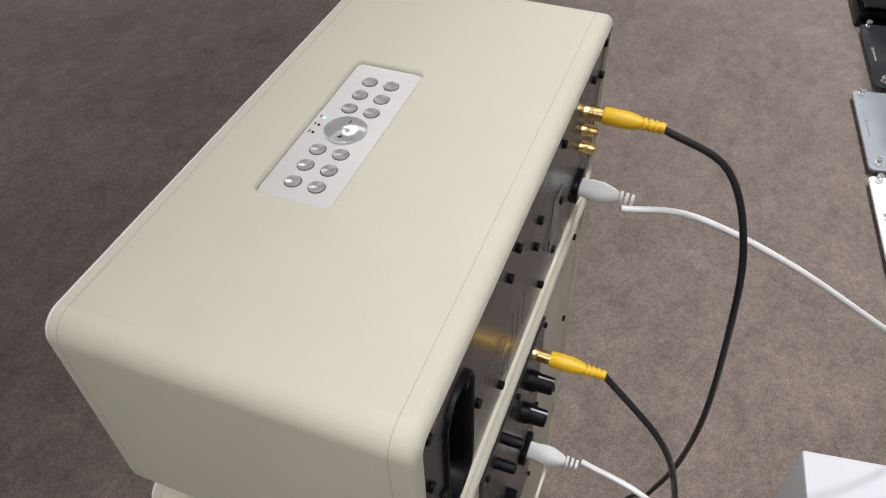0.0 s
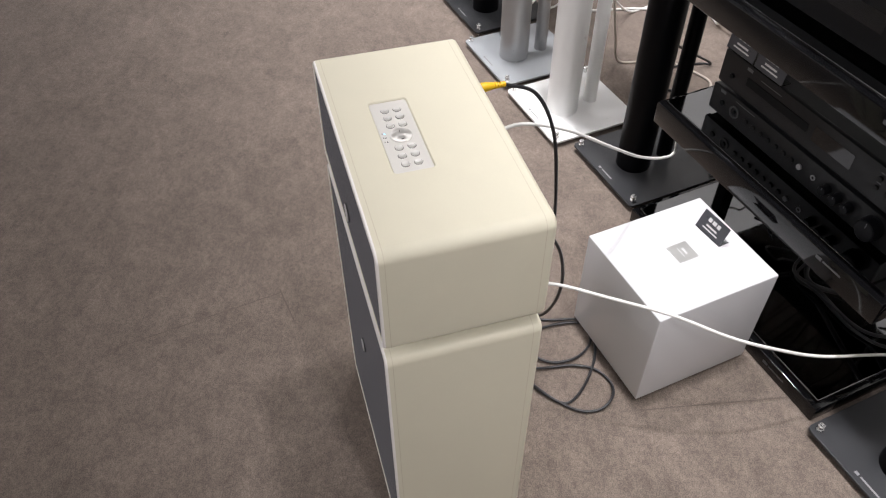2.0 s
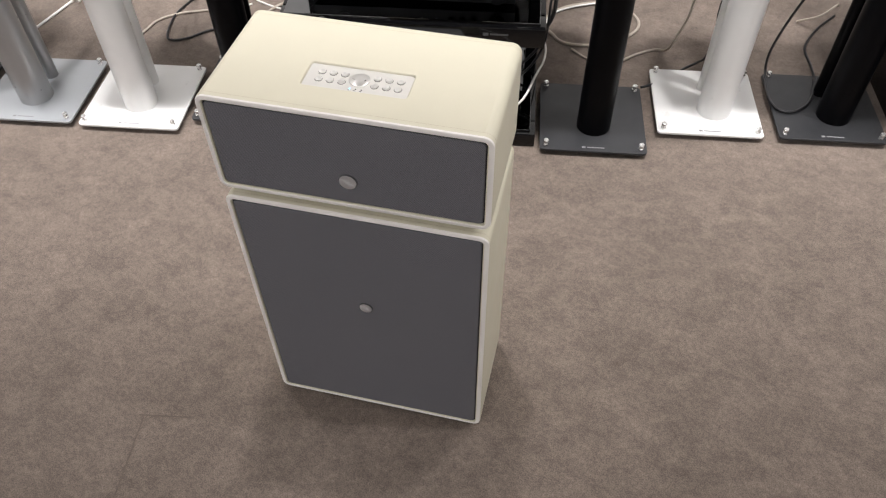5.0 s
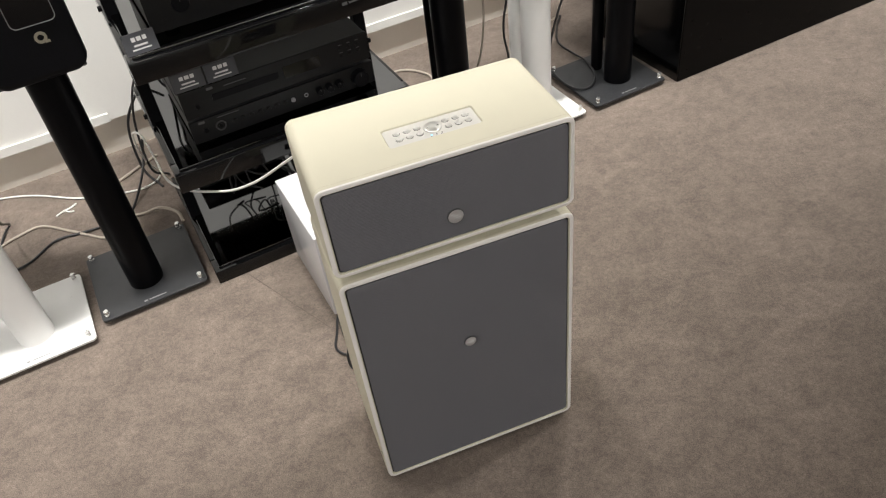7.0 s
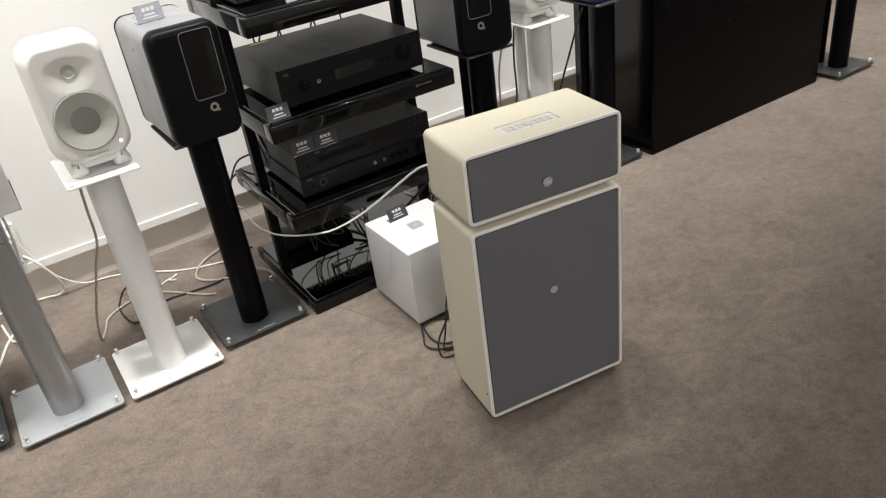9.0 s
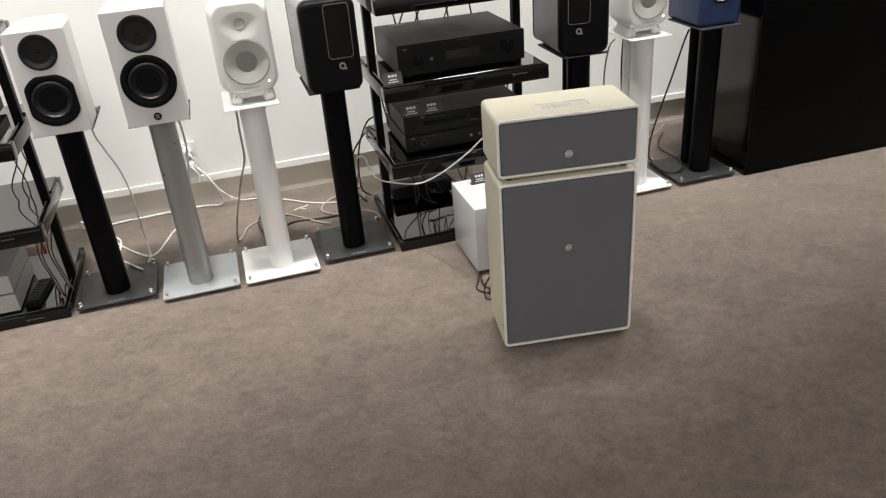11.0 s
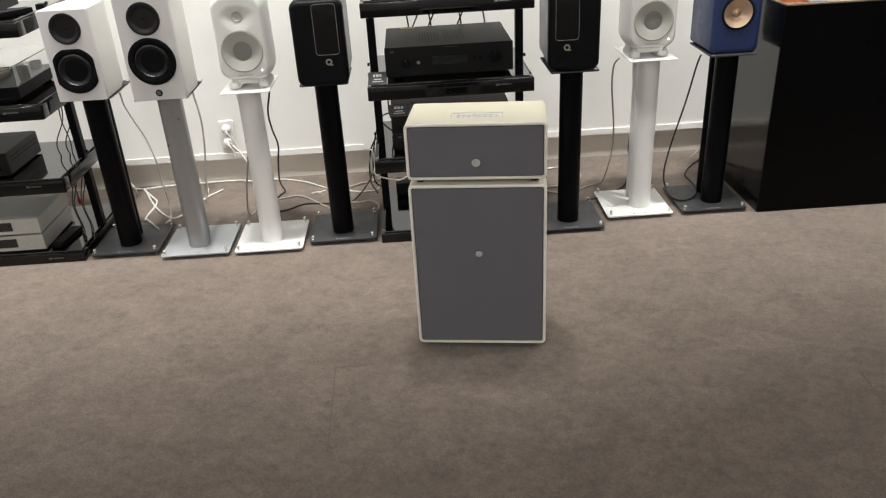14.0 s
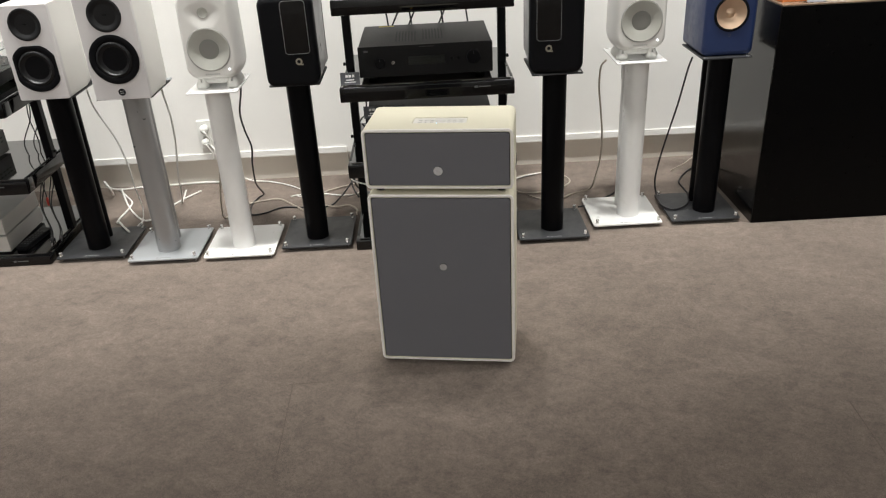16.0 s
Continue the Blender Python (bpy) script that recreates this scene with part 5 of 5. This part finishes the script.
cable([(-0.31, 1.37, F), (-0.388, 1.33, F), (-0.474, 1.275, F), (-0.513, 1.20, F), (-0.484, 1.145, F), (-0.409, 1.11, F), (-0.36, 1.085, 0.02), (-0.325, 1.033, 0.024), (-0.32, 0.988, 0.024)], 0.0042, BEIGECABLE, "beige cable looped beside the rack")
cable([(-0.33, 1.20, F), (-0.36, 1.27, 0.04), (-0.35, 1.30, 0.16), (-0.30, 1.28, 0.25), (-0.27, 1.22, 0.30)], 0.0038, BLACKCABLE, "black cable rising behind the rack")
cable([(-0.30, 1.25, F), (-0.34, 1.22, 0.06), (-0.33, 1.24, 0.20), (-0.29, 1.20, 0.33), (-0.24, 1.15, 0.37)], 0.0032, BLACKCABLE, "black cable rising behind the rack")
cable([(0.275, 1.21, 0.05), (0.276, 1.25, F), (0.353, 1.327, F), (0.484, 1.353, F), (0.546, 1.281, F), (0.534, 1.211, F), (0.445, 1.148, F), (0.344, 1.146, F), (0.30, 1.20, F)], 0.0042, BEIGECABLE, "beige cable in a wide loop on the carpet")
cable([(0.596, 0.885, 0.593), (0.582, 0.90, 0.565), (0.588, 0.94, 0.485), (0.605, 0.98, 0.402), (0.622, 1.01, 0.286), (0.627, 1.04, 0.182), (0.618, 1.06, 0.107), (0.608, 1.10, 0.03), (0.585, 1.135, F), (0.536, 1.111, F), (0.46, 1.06, F),
       (0.40, 1.08, F), (0.36, 1.12, F)], 0.0034, BEIGECABLE, "grey-beige cable hanging down onto the carpet")
cable([(0.670, 0.955, 0.592), (0.678, 0.98, 0.516), (0.689, 1.0, 0.423), (0.698, 1.01, 0.318), (0.691, 1.02, 0.246), (0.689, 1.02, 0.192), (0.700, 1.02, 0.114), (0.702, 1.07, 0.03), (0.690, 1.085, F), (0.652, 1.055, F), (0.590, 0.99, 0.010), (0.530, 0.942, 0.023)], 0.0034,
      BLACKCABLE, "black cable hanging behind a white stand")
cable([(0.884, 0.862, 0.592), (0.878, 0.88, 0.544), (0.871, 0.93, 0.408), (0.854, 0.97, 0.273), (0.843, 1.0, 0.17), (0.836, 1.01, 0.094), (0.846, 1.02, 0.035), (0.840, 0.94, 0.023), (0.853, 0.885, 0.023), (0.89, 0.875, 0.023), (0.938, 0.918, 0.023), (0.967, 1.0, 0.023),
       (0.985, 1.09, F), (0.987, 1.178, F), (1.042, 1.271, F), (1.10, 1.335, F)], 0.0034, BLACKCABLE, "black cable hanging down and curling over a stand base")
cable([(0.99, 1.30, F), (1.03, 1.26, 0.05), (1.08, 1.30, 0.06), (1.11, 1.36, 0.02)], 0.0030, BEIGECABLE, "thin grey cable behind a stand")

# leads behind and below the equipment of the rack
for k in range(8):
    rnd = random.Random(40 + k)
    x0 = -0.22 + 0.43 * rnd.random()
    x1 = max(-0.24, min(0.22, x0 + rnd.uniform(-0.14, 0.14)))
    low = 0.050 + 0.10 * rnd.random()
    y0 = 0.95 + 0.14 * rnd.random()
    pts = [(x0, 1.15, 0.30), (x0 + rnd.uniform(-0.03, 0.03), 1.13, 0.21), ((x0 * 2 + x1) / 3 + rnd.uniform(-0.05, 0.05), y0, low + 0.03), ((x0 + x1) / 2, y0 - 0.05, low),
           ((x0 + x1 * 2) / 3 + rnd.uniform(-0.05, 0.05), y0 - 0.02, low + 0.02), (x1, 1.09, 0.17), (x1 + 0.02, 1.15, 0.27)]
    cable(pts, rnd.choice((0.0020, 0.0026, 0.0032)), BLACKCABLE, "black cable tangled in the foot of the rack", True, "cables in the rack")
for k, x0 in enumerate((-0.17, -0.12, -0.085, -0.06, 0.03, 0.05, 0.12)):
    cable([(x0, 1.13, 0.84), (x0 + 0.012, 1.15, 0.76), (x0 + 0.02 * (-1) ** k, 1.14, 0.68), (x0, 1.13, 0.62)], 0.0030, BLACKCABLE, "black cable hanging behind the receiver", True, "cables in the rack")
for k, x0 in enumerate((-0.235, -0.222)):
    cable([(x0, 1.10, 0.53), (x0 - 0.012, 1.07, 0.47), (x0 - 0.010, 1.02, 0.40), (x0 + 0.01, 1.08, 0.335)], 0.0030, BLACKCABLE, "black cable hanging beside the disc player", True, "cables in the rack")
for k, x0 in enumerate((0.222, 0.236)):
    cable([(x0, 1.06, 0.47), (x0 + 0.02, 1.12, 0.50), (x0 + 0.045, 1.16, 0.42), (x0 + 0.03, 1.17, 0.28), (x0, 1.16, 0.12)], 0.0034, BLACKCABLE, "black cable hanging behind the rack", True, "cables in the rack")
cable([(-0.02, 1.02, 0.11), (-0.02, 0.95, 0.07), (0.0, 0.905, 0.050), (0.065, 0.905, 0.058), (0.115, 0.91, 0.049), (0.155, 0.912, 0.049), (0.19, 0.92, 0.057), (0.226, 0.932, 0.085), (0.257, 0.940, 0.120), (0.270, 0.940, 0.150),
       (0.266, 0.940, 0.182), (0.250, 0.942, 0.200), (0.226, 0.945, 0.202), (0.17, 0.98, 0.205), (0.12, 1.10, 0.22)], 0.0034, BLACKCABLE, "black cable in a low arc through the foot of the rack", True, "cables in the rack")
cable([(0.0, 1.02, 0.10), (-0.005, 0.95, 0.06), (0.012, 0.90, 0.0475), (0.062, 0.905, 0.050), (0.115, 0.903, 0.0475), (0.160, 0.903, 0.0475), (0.209, 0.918, 0.050), (0.243, 0.930, 0.074), (0.268, 0.938, 0.117), (0.278, 0.940, 0.160), (0.282, 0.96, 0.21), (0.285, 1.06, 0.25), (0.25, 1.15, 0.27)],
      0.0032, BLACKCABLE, "black cable in a low arc through the foot of the rack", True, "cables in the rack")
cable([(-0.03, 1.00, 0.060), (0.0, 0.94, 0.052), (0.03, 0.912, 0.052), (0.064, 0.912, 0.060), (0.13, 0.92, 0.101), (0.198, 0.925, 0.138), (0.238, 0.930, 0.160), (0.272, 0.936, 0.184), (0.292, 0.97, 0.205), (0.296, 1.04, 0.235), (0.27, 1.15, 0.26)], 0.0052, BLACKCABLE,
      "thick black mains cable crossing the foot of the rack", True, "cables in the rack")
for k, (x0, y0) in enumerate(((-1.50, 1.05), (-1.485, 1.03), (-1.47, 1.06), (-1.455, 1.04))):
    cable([(x0, y0 + 0.05, 0.54), (x0 + 0.01, y0, 0.46), (x0 + 0.03 * (-1) ** k, y0 - 0.02, 0.36), (x0 + 0.02, y0 - 0.05, 0.25), (x0 + 0.01, y0 - 0.1, 0.15), (x0 + 0.03, y0 - 0.12, 0.06), (x0 + 0.06, y0 - 0.20, 0.048)], 0.0022, BLACKCABLE,
          "thin black cable hanging in the rack", True, "cables in the rack")
rp = thing("cable", at(-1.478, 0.985, 0.135), "red-tipped signal plug hanging in the rack", "cable", "cables in the rack")
part("plug", lathe("z", [(0.0022, 0.030), (0.0045, 0.024), (0.0058, 0.018), (0.0058, 0.0), (0.004, -0.004)], 0, 0, 14), REDPLUG, rp, "red plug", 40)
part("lead", tube([(0, 0, 0.028), (-0.006, 0.01, 0.08), (-0.01, 0.03, 0.16)], 0.0022), BLACKCABLE, rp, "", 60)


# ---- wall socket ----
def wall_socket(u, z0, z1, w):
    t = thing("wall_socket", at(u, VW, 0), "white double wall socket with two white plugs beside it", "socket")
    part("face_plate", plate("y", lambda i: rrect(w - 2 * i, z1 - z0 - 2 * i, 0.006, 4, 0, (z0 + z1) / 2), 0.001, -0.010, 0.002), WHITEPLASTIC, t, "white face plate", 30)
    for z in (z0 + (z1 - z0) * 0.27, z0 + (z1 - z0) * 0.73):
        part("outlet", lathe("y", [(0.0215, -0.008), (0.0215, -0.0115), (0.0195, -0.0115), (0.0190, -0.004)], 0, z, 28), WHITEPLASTIC, t, "round recessed outlet", 40)
    return t


wall_socket(-0.978, 0.165, 0.290, 0.066)
for z in (0.199, 0.256):
    t = thing("mains_plug", at(-0.978, VW - 0.0115, z), "white round mains plug in the wall socket", "plug", "mains plugs")
    part("body", lathe("y", [(0.0185, 0.004), (0.0185, -0.014), (0.0150, -0.024), (0.007, -0.030)], 0, 0, 24), WHITEPLASTIC, t, "", 40)
    part("lead", tube([(0, -0.024, 0), (0.010, -0.034, -0.012), (0.022, -0.030, -0.04), (0.022, -0.028, -0.07)], 0.0036), WHITECABLE, t, "", 60)


def plastic_scrap(m):
    t = thing("plastic_scrap", m, "small torn scrap of white plastic lying on the carpet", "scrap")
    bm = tube([(-0.030, -0.008, 0.003), (-0.008, 0.000, 0.004), (0.012, 0.004, 0.003), (0.030, 0.012, 0.004)], 0.0026, 6, 4)
    tube([(-0.004, 0.001, 0.004), (0.004, -0.012, 0.003), (0.016, -0.018, 0.003)], 0.0024, 6, 4, bm)
    part("strip", bm, WHITEPLASTIC, t, "", 50)
    return t


plastic_scrap(at(-0.588, 1.258, 0.0, 5))


# ---- carpet joints ----
for a, b in (((-0.42, -0.05), (-0.415, -0.40)), ((-0.43, -0.05), (-0.33, -0.047)), ((-0.13, 0.44), (-0.235, 0.72)), ((0.98, -0.25), (0.93, -1.1)), ((0.120, 0.459), (0.219, 0.75))):
    d = (Vector(b) - Vector(a)).normalized()
    n = Vector((-d.y, d.x)) * 0.0012
    bm = bmesh.new()
    vs = [bm.verts.new((*q, 0.0012)) for q in (Vector(a) + n, Vector(b) + n)] + [bm.verts.new((*q, 0.0012)) for q in (Vector(b) - n * 1.2, Vector(a) - n * 1.2)]
    bm.faces.new(vs)
    structure("trim", bm, CARPETJOINT, "fine joint line in the carpet")
